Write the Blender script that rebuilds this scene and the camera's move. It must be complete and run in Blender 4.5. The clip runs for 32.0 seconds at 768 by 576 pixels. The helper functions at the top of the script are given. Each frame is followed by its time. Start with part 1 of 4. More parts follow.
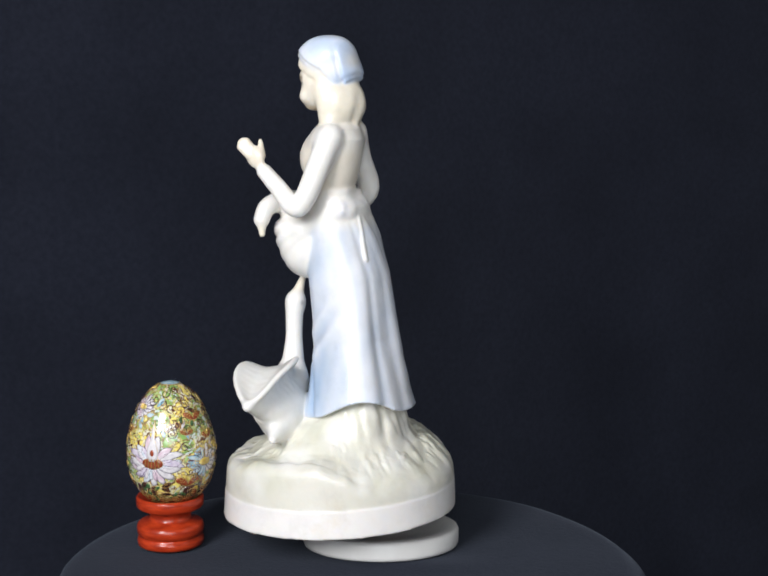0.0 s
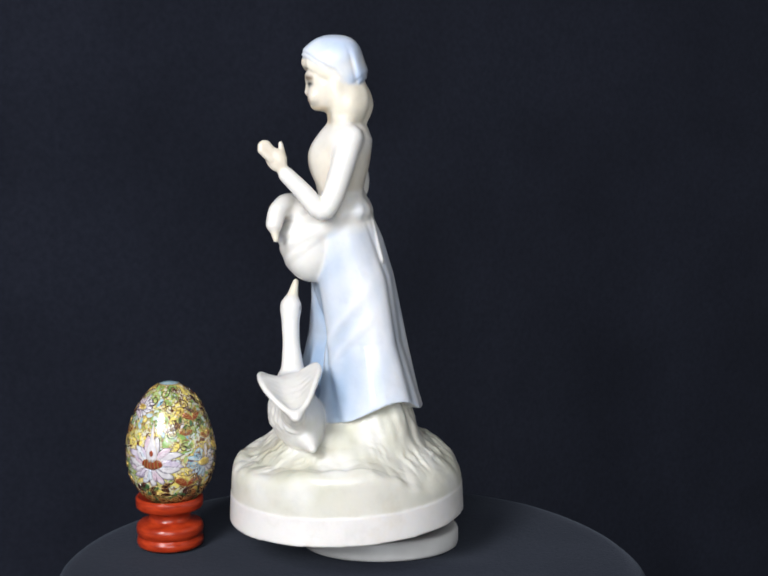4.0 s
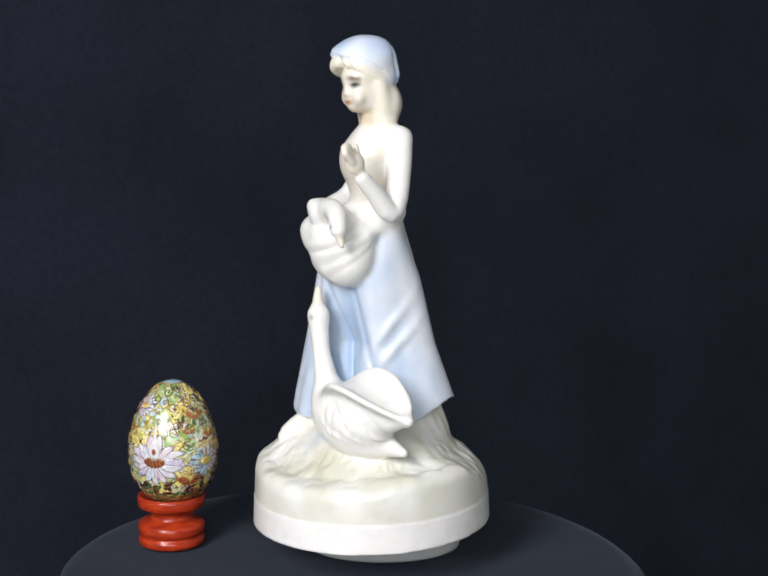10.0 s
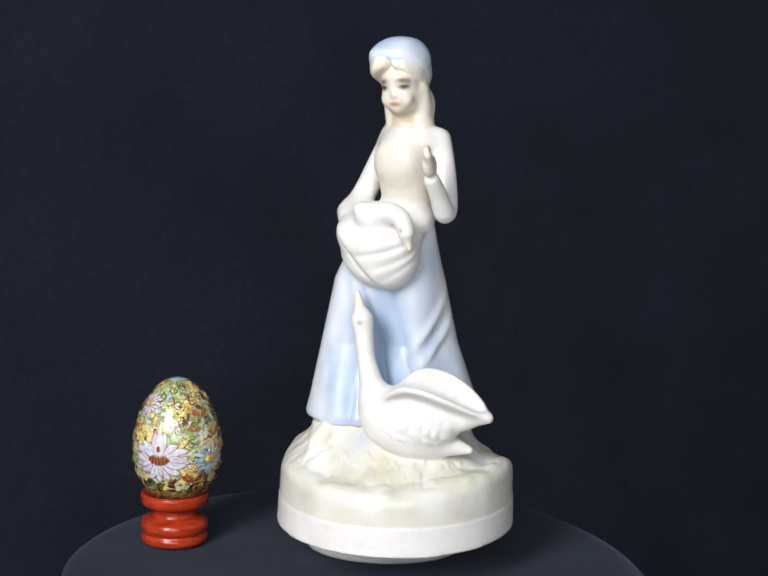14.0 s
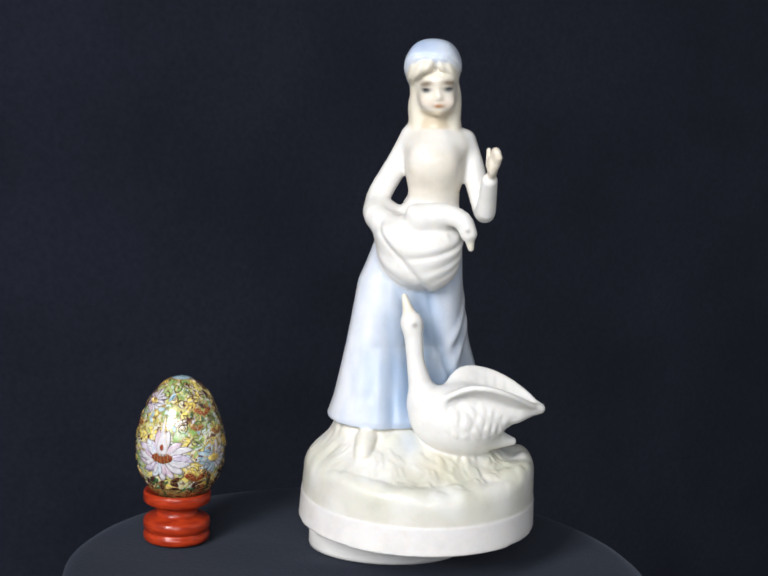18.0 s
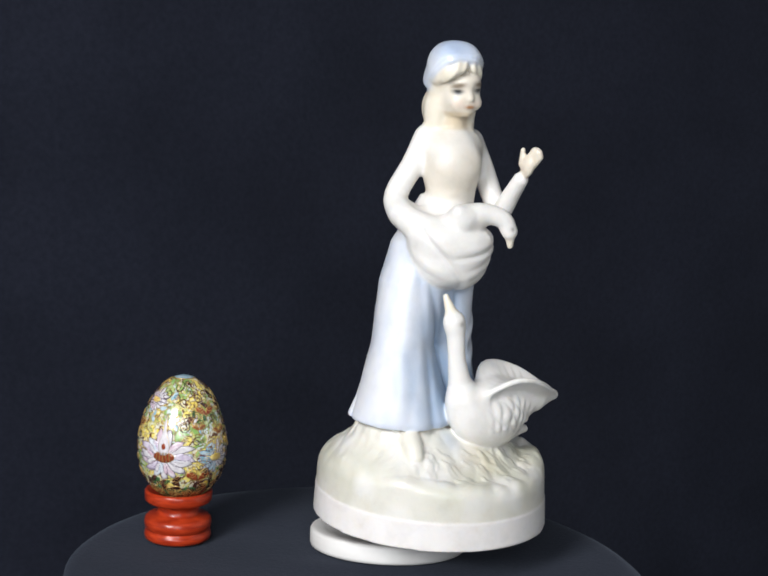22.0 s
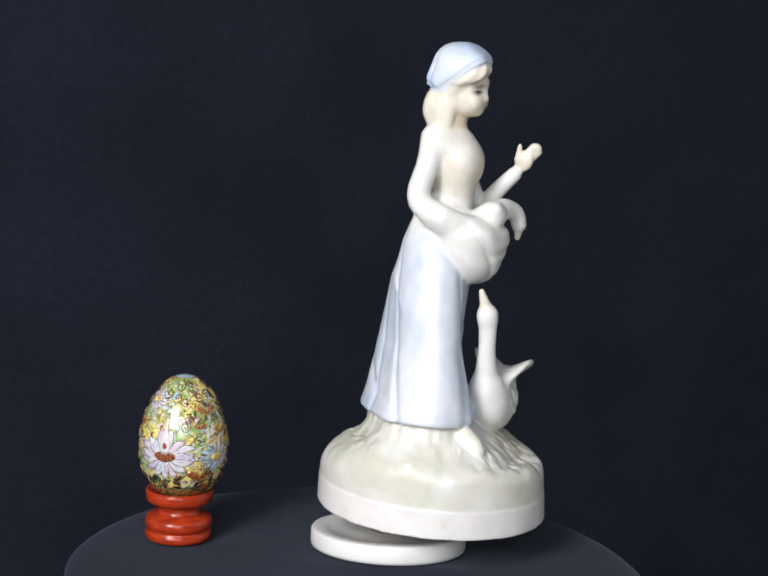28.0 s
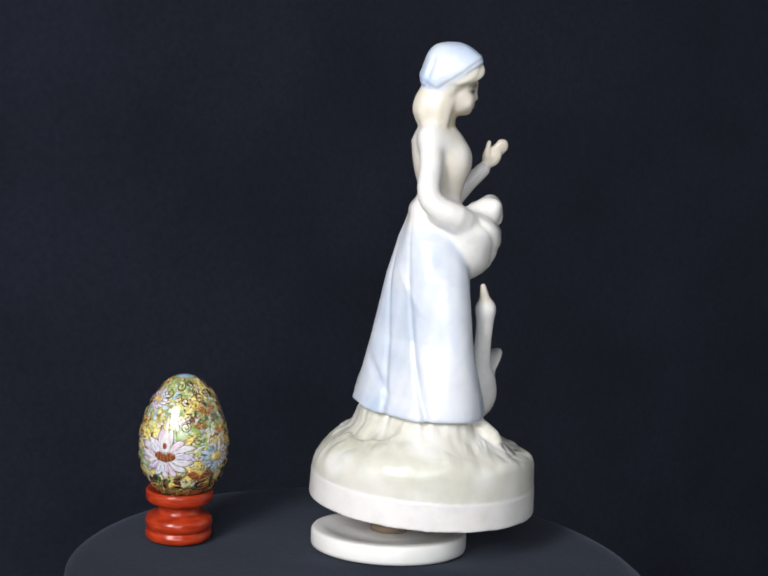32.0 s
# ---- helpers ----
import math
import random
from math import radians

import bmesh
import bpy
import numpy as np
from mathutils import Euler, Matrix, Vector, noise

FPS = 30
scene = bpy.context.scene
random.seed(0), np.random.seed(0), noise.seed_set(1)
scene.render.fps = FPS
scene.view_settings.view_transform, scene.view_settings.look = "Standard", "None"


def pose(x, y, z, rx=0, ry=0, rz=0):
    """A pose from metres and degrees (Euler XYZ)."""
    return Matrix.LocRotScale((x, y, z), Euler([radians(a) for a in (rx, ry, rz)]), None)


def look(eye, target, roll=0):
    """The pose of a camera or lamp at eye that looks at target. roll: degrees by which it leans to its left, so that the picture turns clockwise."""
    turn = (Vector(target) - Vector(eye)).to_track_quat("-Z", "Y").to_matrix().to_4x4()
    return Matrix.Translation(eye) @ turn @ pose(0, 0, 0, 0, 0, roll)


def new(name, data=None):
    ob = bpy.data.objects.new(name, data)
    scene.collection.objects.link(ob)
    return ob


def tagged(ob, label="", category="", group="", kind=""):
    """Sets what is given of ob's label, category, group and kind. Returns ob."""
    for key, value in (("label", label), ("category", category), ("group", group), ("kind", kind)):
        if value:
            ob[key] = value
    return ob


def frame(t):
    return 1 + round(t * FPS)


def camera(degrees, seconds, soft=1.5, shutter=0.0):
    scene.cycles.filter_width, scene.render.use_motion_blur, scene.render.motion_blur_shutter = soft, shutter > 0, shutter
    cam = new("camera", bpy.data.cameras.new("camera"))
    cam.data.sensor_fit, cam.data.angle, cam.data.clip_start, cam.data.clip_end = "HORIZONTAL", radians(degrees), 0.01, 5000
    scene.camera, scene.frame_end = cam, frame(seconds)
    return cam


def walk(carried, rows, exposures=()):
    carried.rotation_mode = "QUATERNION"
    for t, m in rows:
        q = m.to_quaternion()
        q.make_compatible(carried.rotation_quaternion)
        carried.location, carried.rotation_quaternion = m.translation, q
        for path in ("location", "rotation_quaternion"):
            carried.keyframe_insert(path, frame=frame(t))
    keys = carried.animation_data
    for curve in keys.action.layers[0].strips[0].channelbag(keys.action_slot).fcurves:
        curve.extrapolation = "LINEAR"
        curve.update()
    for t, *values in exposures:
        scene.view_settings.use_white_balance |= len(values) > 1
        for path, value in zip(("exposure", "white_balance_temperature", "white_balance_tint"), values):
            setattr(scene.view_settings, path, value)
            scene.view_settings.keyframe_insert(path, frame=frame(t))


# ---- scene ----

# All sizes in metres. The round table's top lies at z = 0 before it rocks;
# the music box's turning axis passes through x = 0, y = 0.
EYE = (0.0, -0.720, 0.2354)
cam = camera(28.5, 32.0, soft=1.9)
CAM = look(EYE, (0.0012, 0.2687, 0.0857))
walk(cam, [(0, CAM), (32, CAM)])

# ---- world, lamps, exposure ----
scene.view_settings.exposure = 0.0
world = bpy.data.worlds.new("room_air")
scene.world = world
world.use_nodes = True
world.node_tree.nodes["Background"].inputs["Color"].default_value = (0.9, 0.95, 1.0, 1)
world.node_tree.nodes["Background"].inputs["Strength"].default_value = 0.05


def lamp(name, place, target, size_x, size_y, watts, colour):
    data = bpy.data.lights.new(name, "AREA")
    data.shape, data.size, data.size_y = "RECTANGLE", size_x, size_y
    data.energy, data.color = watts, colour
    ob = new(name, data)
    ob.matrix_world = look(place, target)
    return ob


lamp("window_daylight", (-0.50, -0.97, 0.64), (-0.04, 0.0, 0.12), 0.34, 0.48, 15.4, (0.985, 0.985, 1.0))
# broad fill added behind the camera to soften shading on the figurine; no fixture there
lamp("front_fill", (0.05, -2.00, 0.74), (0.0, -0.1, 0.1), 1.0, 0.9, 16.5, (0.92, 0.96, 1.02))


# ---- materials ----
def material(name, colour, rough, metal=0.0):
    m = bpy.data.materials.new(name)
    m.use_nodes = True
    n, l = m.node_tree.nodes, m.node_tree.links
    b = n["Principled BSDF"]
    b.inputs["Base Color"].default_value = (*colour, 1)
    b.inputs["Roughness"].default_value = rough
    b.inputs["Metallic"].default_value = metal
    return m, n, l, b


def node(n, kind, **values):
    k = n.new(kind)
    for key, v in values.items():
        k.inputs[key.replace("_", " ")].default_value = v
    return k


def bump(n, l, b, height, strength, distance, before=None):
    k = node(n, "ShaderNodeBump", Strength=strength, Distance=distance)
    l.new(height, k.inputs["Height"])
    if before:
        l.new(before.outputs["Normal"], k.inputs["Normal"])
    l.new(k.outputs["Normal"], b.inputs["Normal"])
    return k


def coords(n):
    return n.new("ShaderNodeTexCoord").outputs["Object"]


def mix(n, l, kind, fac, a, c):
    k = n.new("ShaderNodeMix")
    k.data_type, k.blend_type = "RGBA", kind
    for socket, v in ((k.inputs[0], fac), (k.inputs[6], a), (k.inputs[7], c)):
        if isinstance(v, (int, float)):
            socket.default_value = v
        elif isinstance(v, tuple):
            socket.default_value = (*v, 1)
        else:
            l.new(v, socket)
    return k.outputs[2]


def ramp(n, l, value, stops):
    k = n.new("ShaderNodeValToRGB")
    e = k.color_ramp.elements
    while len(e) < len(stops):
        e.new(0.5)
    for i, (at, c) in enumerate(stops):
        e[i].position, e[i].color = at, (*c, 1)
    l.new(value, k.inputs[0])
    return k.outputs[0]


def cloth_material(name, dark, pale, scale):
    """Black napped cloth: fine crossed threads, lint and soft blotches."""
    m, n, l, b = material(name, dark, 0.92)
    c = coords(n)
    big = node(n, "ShaderNodeTexNoise", Scale=9.0, Detail=4.0)
    l.new(c, big.inputs["Vector"])
    fine = node(n, "ShaderNodeTexNoise", Scale=scale, Detail=3.0)
    l.new(c, fine.inputs["Vector"])
    tone = mix(n, l, "MIX", fine.outputs[0], dark, pale)
    l.new(mix(n, l, "OVERLAY", 0.5, tone, big.outputs[0]), b.inputs["Base Color"])
    b.inputs["Sheen Weight"].default_value = 0.10
    b.inputs["Sheen Tint"].default_value = (0.70, 0.80, 1.0, 1)
    b.inputs["Sheen Roughness"].default_value = 0.5
    b.inputs["Specular IOR Level"].default_value = 0.06
    bump(n, l, b, fine.outputs[0], 0.35, 0.0006)
    return m


def porcelain_material():
    """Glazed porcelain: painted colours under a clear glaze, faint unevenness."""
    m, n, l, b = material("painted_porcelain", (0.8, 0.78, 0.72), 0.22)
    paint = n.new("ShaderNodeAttribute")
    paint.attribute_name = "glaze"
    c = coords(n)
    wash = node(n, "ShaderNodeTexNoise", Scale=95.0, Detail=4.0, Roughness=0.6)
    l.new(c, wash.inputs["Vector"])
    tone = ramp(n, l, wash.outputs[0], [(0.30, (0.90, 0.90, 0.90)), (0.50, (0.97, 0.97, 0.97)), (0.72, (1.0, 1.0, 1.0))])
    speck = node(n, "ShaderNodeTexNoise", Scale=420.0, Detail=2.0)
    l.new(c, speck.inputs["Vector"])
    stain = node(n, "ShaderNodeTexNoise", Scale=34.0, Detail=6.0, Roughness=0.68)
    l.new(c, stain.inputs["Vector"])
    tan = ramp(n, l, stain.outputs[0], [(0.58, (1.0, 1.0, 1.0)), (0.78, (0.93, 0.89, 0.82))])
    glazed = mix(n, l, "MULTIPLY", 1.0, paint.outputs["Color"], tone)
    l.new(mix(n, l, "MULTIPLY", 1.0, glazed, tan), b.inputs["Base Color"])
    b.inputs["Coat Weight"].default_value = 0.34
    b.inputs["Coat Roughness"].default_value = 0.08
    b.inputs["Roughness"].default_value = 0.42
    b.inputs["Specular IOR Level"].default_value = 0.4
    b.inputs["Subsurface Weight"].default_value = 0.12
    b.inputs["Subsurface Radius"].default_value = (0.004, 0.003, 0.002)
    b.inputs["Subsurface Scale"].default_value = 0.12
    lumps = bump(n, l, b, wash.outputs[0], 0.20, 0.0012)
    bump(n, l, b, speck.outputs[0], 0.12, 0.0004, lumps)
    return m


def wood_material():
    """Red-stained, lacquered turned wood."""
    m, n, l, b = material("red_lacquered_wood", (0.42, 0.05, 0.02), 0.28)
    c = coords(n)
    grain = node(n, "ShaderNodeTexNoise", Scale=160.0, Detail=4.0)
    place = n.new("ShaderNodeMapping")
    place.inputs["Scale"].default_value = (1, 1, 5)
    l.new(c, place.inputs["Vector"])
    l.new(place.outputs[0], grain.inputs["Vector"])
    l.new(ramp(n, l, grain.outputs[0], [(0.3, (0.24, 0.018, 0.006)), (0.7, (0.47, 0.046, 0.012))]), b.inputs["Base Color"])
    b.inputs["Specular IOR Level"].default_value = 0.25
    b.inputs["Coat Weight"].default_value = 0.3
    b.inputs["Coat Roughness"].default_value = 0.14
    bump(n, l, b, grain.outputs[0], 0.15, 0.0004)
    return m


def plastic_material():
    m, n, l, b = material("white_plastic", (0.78, 0.75, 0.70), 0.35)
    c = coords(n)
    k = node(n, "ShaderNodeTexNoise", Scale=90.0, Detail=3.0)
    l.new(c, k.inputs["Vector"])
    l.new(ramp(n, l, k.outputs[0], [(0.3, (0.80, 0.78, 0.75)), (0.75, (0.87, 0.86, 0.83))]), b.inputs["Base Color"])
    bump(n, l, b, k.outputs[0], 0.08, 0.0004)
    return m


def wall_material():
    m, n, l, b = material("painted_plaster", (0.42, 0.41, 0.39), 0.8)
    k = node(n, "ShaderNodeTexNoise", Scale=7.0, Detail=5.0)
    l.new(coords(n), k.inputs["Vector"])
    l.new(ramp(n, l, k.outputs[0], [(0.3, (0.56, 0.56, 0.55)), (0.7, (0.64, 0.64, 0.63))]), b.inputs["Base Color"])
    return m


def steel_material():
    m, n, l, b = material("rusty_steel", (0.30, 0.22, 0.15), 0.6, 0.2)
    return m


PORCELAIN = porcelain_material()
CLOTH = cloth_material("black_table_cloth", (0.0060, 0.0070, 0.0120), (0.0124, 0.0143, 0.0240), 700.0)
BACKDROP = cloth_material("black_backdrop_cloth", (0.0078, 0.0091, 0.0148), (0.0170, 0.0193, 0.0302), 260.0)
WOOD = wood_material()
PLASTIC = plastic_material()
WALL = wall_material()
STEEL = steel_material()


# ---- mesh helpers ----
def part(name, bm, mat, parent=None, label="", smooth=True):
    me = bpy.data.meshes.new(name)
    bm.to_mesh(me)
    bm.free()
    me.materials.append(mat)
    if smooth:
        me.shade_smooth()
    ob = new(name, me)
    ob.parent = parent
    if label:
        ob["label"] = label
    return ob


def empty(name, m=None):
    ob = new(name)
    ob.empty_display_size = 0.02
    if m:
        ob.matrix_world = m
    return ob


def lathe(profile, steps=72, centre=(0, 0, 0)):
    """A turned body from (radius, height) pairs; the ends close at the axis."""
    bm = bmesh.new()
    rings = []
    for r, z in profile:
        if r < 1e-6:
            rings.append([bm.verts.new((centre[0], centre[1], centre[2] + z))])
        else:
            rings.append([bm.verts.new((centre[0] + r * math.cos(a), centre[1] + r * math.sin(a), centre[2] + z))
                          for a in (2 * math.pi * i / steps for i in range(steps))])
    for lo, hi in zip(rings, rings[1:]):
        for i in range(steps):
            j = (i + 1) % steps
            ring = [lo[i % len(lo)], lo[j % len(lo)], hi[j % len(hi)], hi[i % len(hi)]]
            keep = []
            for v in ring:
                if v not in keep:
                    keep.append(v)
            if len(keep) > 2:
                bm.faces.new(keep)
    bmesh.ops.recalc_face_normals(bm, faces=bm.faces)
    return bm


def box(x0, x1, y0, y1, z0, z1, bevel=0.0):
    bm = bmesh.new()
    bmesh.ops.create_cube(bm, size=1, matrix=Matrix.LocRotScale(
        ((x0 + x1) / 2, (y0 + y1) / 2, (z0 + z1) / 2), None, (x1 - x0, y1 - y0, z1 - z0)))
    if bevel:
        bmesh.ops.bevel(bm, geom=bm.edges[:], offset=bevel, segments=2, affect="EDGES")
    return bm


# ---- the room ----
def room():
    tagged(part("floor", box(-1.6, 1.6, -2.2, 1.2, -0.80, -0.72), WALL, smooth=False), "plain grey floor of the room", "floor", kind="structure")
    tagged(part("ceiling", box(-1.6, 1.6, -2.2, 1.2, 2.30, 2.38), WALL, smooth=False), "plain pale ceiling", "ceiling", kind="structure")
    for name, b in (("wall_west", (-1.68, -1.6, -2.2, 1.2)), ("wall_east", (1.6, 1.68, -2.2, 1.2)),
                    ("wall_south", (-1.68, 1.68, -2.28, -2.2)), ("wall_north", (-1.68, 1.68, 1.2, 1.28))):
        tagged(part(name, box(*b, -0.80, 2.38), WALL, smooth=False), "plain pale plaster wall", "wall", kind="structure")


def backdrop():
    """A black cloth hung behind the table, with shallow hanging folds."""
    bm = bmesh.new()
    nx, nz = 120, 60
    grid = [[None] * (nz + 1) for _ in range(nx + 1)]
    for i in range(nx + 1):
        x = -1.1 + 2.2 * i / nx
        for j in range(nz + 1):
            z = -0.70 + 1.9 * j / nz
            y = 0.42 + 0.62 * x + 0.010 * math.sin(9 * x + 0.6 * math.sin(3 * z)) + 0.012 * noise.noise((x * 4, z * 1.2, 0))
            grid[i][j] = bm.verts.new((x, y, z))
    for i in range(nx):
        for j in range(nz):
            bm.faces.new((grid[i][j], grid[i + 1][j], grid[i + 1][j + 1], grid[i][j + 1]))
    ob = part("backdrop", bm, BACKDROP)
    thick = ob.modifiers.new("thickness", "SOLIDIFY")
    thick.thickness = 0.002
    tagged(ob, "black cloth backdrop hung behind the table", "backdrop", kind="structure")


# ---- the table ----
def table():
    """A small round table under a black cloth that hangs over its edge."""
    top = empty("round_table")
    bm = bmesh.new()
    steps, R = 160, 0.1390
    rings = []
    prof = []
    for k in range(26):
        prof.append((0.004 + (R - 0.014) * k / 25, 0.0, 0.0))
    for k in range(1, 9):
        a = math.pi / 2 * k / 8
        prof.append((R - 0.010 + 0.010 * math.sin(a), -0.010 + 0.010 * math.cos(a), 0.08 * k / 8))
    for k in range(1, 24):
        prof.append((R + 0.0016 * k, -0.010 - 0.5 * k / 23, 0.08 + 0.92 * k / 23))
    for r, z, f in prof:
        ring = []
        for i in range(steps):
            a = 2 * math.pi * i / steps
            wave = 0.020 * f * (math.sin(9 * a + 0.7) + 0.5 * math.sin(14 * a + 2.0))
            x, y = r * math.cos(a) - 0.0173, r * math.sin(a) - 0.0315
            lift = 0.0005 * noise.noise((x * 22, y * 22, 3.0)) + 0.0016 * math.exp(-((x / 0.034) ** 2 + ((y + 0.034) / 0.012) ** 2)) if f == 0 else 0.0
            rr = r + wave
            ring.append(bm.verts.new((-0.0148 + rr * math.cos(a), -0.0315 + rr * math.sin(a), z + lift - 0.0006)))
        rings.append(ring)
    bm.faces.new(rings[0])
    for lo, hi in zip(rings, rings[1:]):
        for i in range(steps):
            j = (i + 1) % steps
            bm.faces.new((lo[i], lo[j], hi[j], hi[i]))
    bmesh.ops.recalc_face_normals(bm, faces=bm.faces)
    cloth = tagged(part("table_cloth", bm, CLOTH), "black napped cloth hanging in folds over the table's edge", "tablecloth")
    part("tabletop", lathe([(0, -0.020), (0.13, -0.020), (0.134, -0.012), (0.13, -0.004), (0, -0.004)], 48, (-0.0148, -0.0315, 0)), WALL, top, "round board under the cloth")
    part("pedestal", lathe([(0, -0.69), (0.10, -0.69), (0.10, -0.66), (0.02, -0.64), (0.02, -0.03), (0.05, -0.0205), (0, -0.0205)], 32, (-0.0148, -0.0315, 0)), WALL, top, "plain stand under the cloth")
    return tagged(top, "small round pedestal table under a black cloth", "table"), cloth


# ---- the turning base under the figurine ----
DISC_Z = 0.0045


def turntable_disc():
    base = empty("music_box_base")
    part("disc", lathe([(0, -0.0012), (0.0362, -0.0012), (0.0378, -0.0004), (0.0383, 0.0010), (0.0383, 0.0066), (0.0377, 0.0079), (0.0364, 0.0082),
                        (0.0310, 0.0082), (0.0300, 0.0075), (0.0180, 0.0073), (0, 0.0073)], 96), PLASTIC, base, "round white base disc")
    part("spindle", lathe([(0, 0.0073), (0.0090, 0.0073), (0.0090, 0.0105), (0.0050, 0.0110), (0.0050, 0.0215), (0, 0.0215)], 32), STEEL, base, "brown turning spindle")
    return tagged(base, "flat round white base disc of the music box on the table", "music box")


# ---- the porcelain figurine: one fused body, modelled in millimetres ----
class Clay:
    """Soft-joined solids on a grid, then one closed skin over them."""

    def __init__(self, low, high, cell):
        self.low, self.cell = np.array(low, float), cell
        self.axes = [np.arange(a, b, cell, dtype=np.float32) for a, b in zip(low, high)]
        self.field = np.full([len(a) for a in self.axes], 30.0, np.float32)
        self.solids = []

    def _window(self, box):
        cut = []
        for axis, a, b in zip(self.axes, box[0], box[1]):
            i, j = np.searchsorted(axis, [a, b])
            cut.append(slice(max(i - 1, 0), min(j + 1, len(axis))))
        gx, gy, gz = np.meshgrid(*[axis[c] for axis, c in zip(self.axes, cut)], indexing="ij", sparse=True)
        return tuple(cut), gx, gy, gz

    def add(self, solid, box, paint, soft=1.0, pad=6.0):
        """solid(x, y, z) gives the distance; box its rough bounds; paint a colour or a function."""
        box = (np.array(box[0], float) - pad, np.array(box[1], float) + pad)
        cut, x, y, z = self._window(box)
        d = np.asarray(solid(x, y, z), np.float32)
        f = self.field[cut]
        h = np.maximum(soft - np.abs(f - d), 0.0) / soft
        self.field[cut] = np.minimum(f, d) - h * h * soft * 0.25
        self.solids.append((solid, box, paint))

    def carve(self, solid, box, soft=1.0, pad=4.0):
        box = (np.array(box[0], float) - pad, np.array(box[1], float) + pad)
        cut, x, y, z = self._window(box)
        d = -np.asarray(solid(x, y, z), np.float32)
        f = self.field[cut]
        h = np.maximum(soft - np.abs(f - d), 0.0) / soft
        self.field[cut] = np.maximum(f, d) + h * h * soft * 0.25

    def skin(self):
        """Corner points and four-sided faces of the surface where the field is zero."""
        f = self.field
        inside = f < 0
        nx, ny, nz = f.shape
        shape = (nx - 1, ny - 1, nz - 1)
        total = np.zeros((*shape, 3), np.float32)
        count = np.zeros(shape, np.float32)
        corners = [(i, j, k) for i in (0, 1) for j in (0, 1) for k in (0, 1)]
        for a in corners:
            for axis in range(3):
                if a[axis]:
                    continue
                b = tuple(1 if q == axis else a[q] for q in range(3))
                ca = tuple(slice(a[q], a[q] + shape[q]) for q in range(3))
                cb = tuple(slice(b[q], b[q] + shape[q]) for q in range(3))
                cross = np.nonzero(inside[ca] != inside[cb])
                fa, fb = f[ca][cross], f[cb][cross]
                t = fa / (fa - fb)
                for q in range(3):
                    total[(*cross, q)] += a[q] + (t if q == axis else 0.0)
                count[cross] += 1
        used = np.nonzero(count)
        number = np.full(shape, -1, np.int64)
        number[used] = np.arange(len(used[0]))
        points = (np.stack(used, 1) + total[used] / count[used][:, None]) * self.cell + self.low
        faces = []
        for axis in range(3):
            u, v = (axis + 1) % 3, (axis + 2) % 3
            lo = [slice(1, s - 1) for s in (nx, ny, nz)]
            hi = list(lo)
            lo[axis], hi[axis] = slice(0, f.shape[axis] - 1), slice(1, f.shape[axis])
            a, b = inside[tuple(lo)], inside[tuple(hi)]
            for flip, m in ((False, a & ~b), (True, b & ~a)):
                c = np.stack(np.nonzero(m), 1)
                c[:, u] += 1
                c[:, v] += 1
                ring = []
                for du, dv in ((-1, -1), (0, -1), (0, 0), (-1, 0)):
                    k = c.copy()
                    k[:, u] += du
                    k[:, v] += dv
                    ring.append(number[k[:, 0], k[:, 1], k[:, 2]])
                faces.append(np.stack(ring[::-1] if flip else ring, 1))
        return points, np.concatenate(faces)

    def paint(self, points):
        """Each point takes the colours of the solids next to it."""
        colour = np.zeros((len(points), 3))
        weight = np.full(len(points), 1e-9)
        for solid, box, paint in self.solids:
            near = np.nonzero(np.all((points > box[0]) & (points < box[1]), 1))[0]
            if not len(near):
                continue
            x, y, z = points[near].T
            d = np.asarray(solid(x, y, z))
            w = np.exp(-np.clip(d, -1.5, 12) / 0.45)
            c = np.array(paint(x, y, z)).T if callable(paint) else np.array(paint)
            colour[near] += w[:, None] * c
            weight[near] += w
        return colour / weight[:, None]


def ball(c, r, turn=(0, 0, 0)):
    """An ellipsoid with half-axes r, turned by Euler degrees."""
    m = np.array(Euler([radians(a) for a in turn]).to_matrix()).T
    r = np.array(r, float)

    def solid(x, y, z):
        dx, dy, dz = x - c[0], y - c[1], z - c[2]
        q = [m[i][0] * dx + m[i][1] * dy + m[i][2] * dz for i in range(3)]
        k0 = np.sqrt(sum((q[i] / r[i]) ** 2 for i in range(3)))
        k1 = np.sqrt(sum((q[i] / r[i] ** 2) ** 2 for i in range(3))) + 1e-6
        return k0 * (k0 - 1) / k1
    big = max(r)
    return solid, ([c[i] - big for i in range(3)], [c[i] + big for i in range(3)])


def limb(a, b, ra, rb):
    """A rod from a to b with rounded ends and a changing radius."""
    a, b = np.array(a, float), np.array(b, float)
    ab = b - a
    long = float(ab @ ab)

    def solid(x, y, z):
        h = np.clip(((x - a[0]) * ab[0] + (y - a[1]) * ab[1] + (z - a[2]) * ab[2]) / long, 0, 1)
        return np.sqrt((x - a[0] - h * ab[0]) ** 2 + (y - a[1] - h * ab[1]) ** 2 + (z - a[2] - h * ab[2]) ** 2) - (ra + (rb - ra) * h)
    big = max(ra, rb)
    return solid, (np.minimum(a, b) - big, np.maximum(a, b) + big)


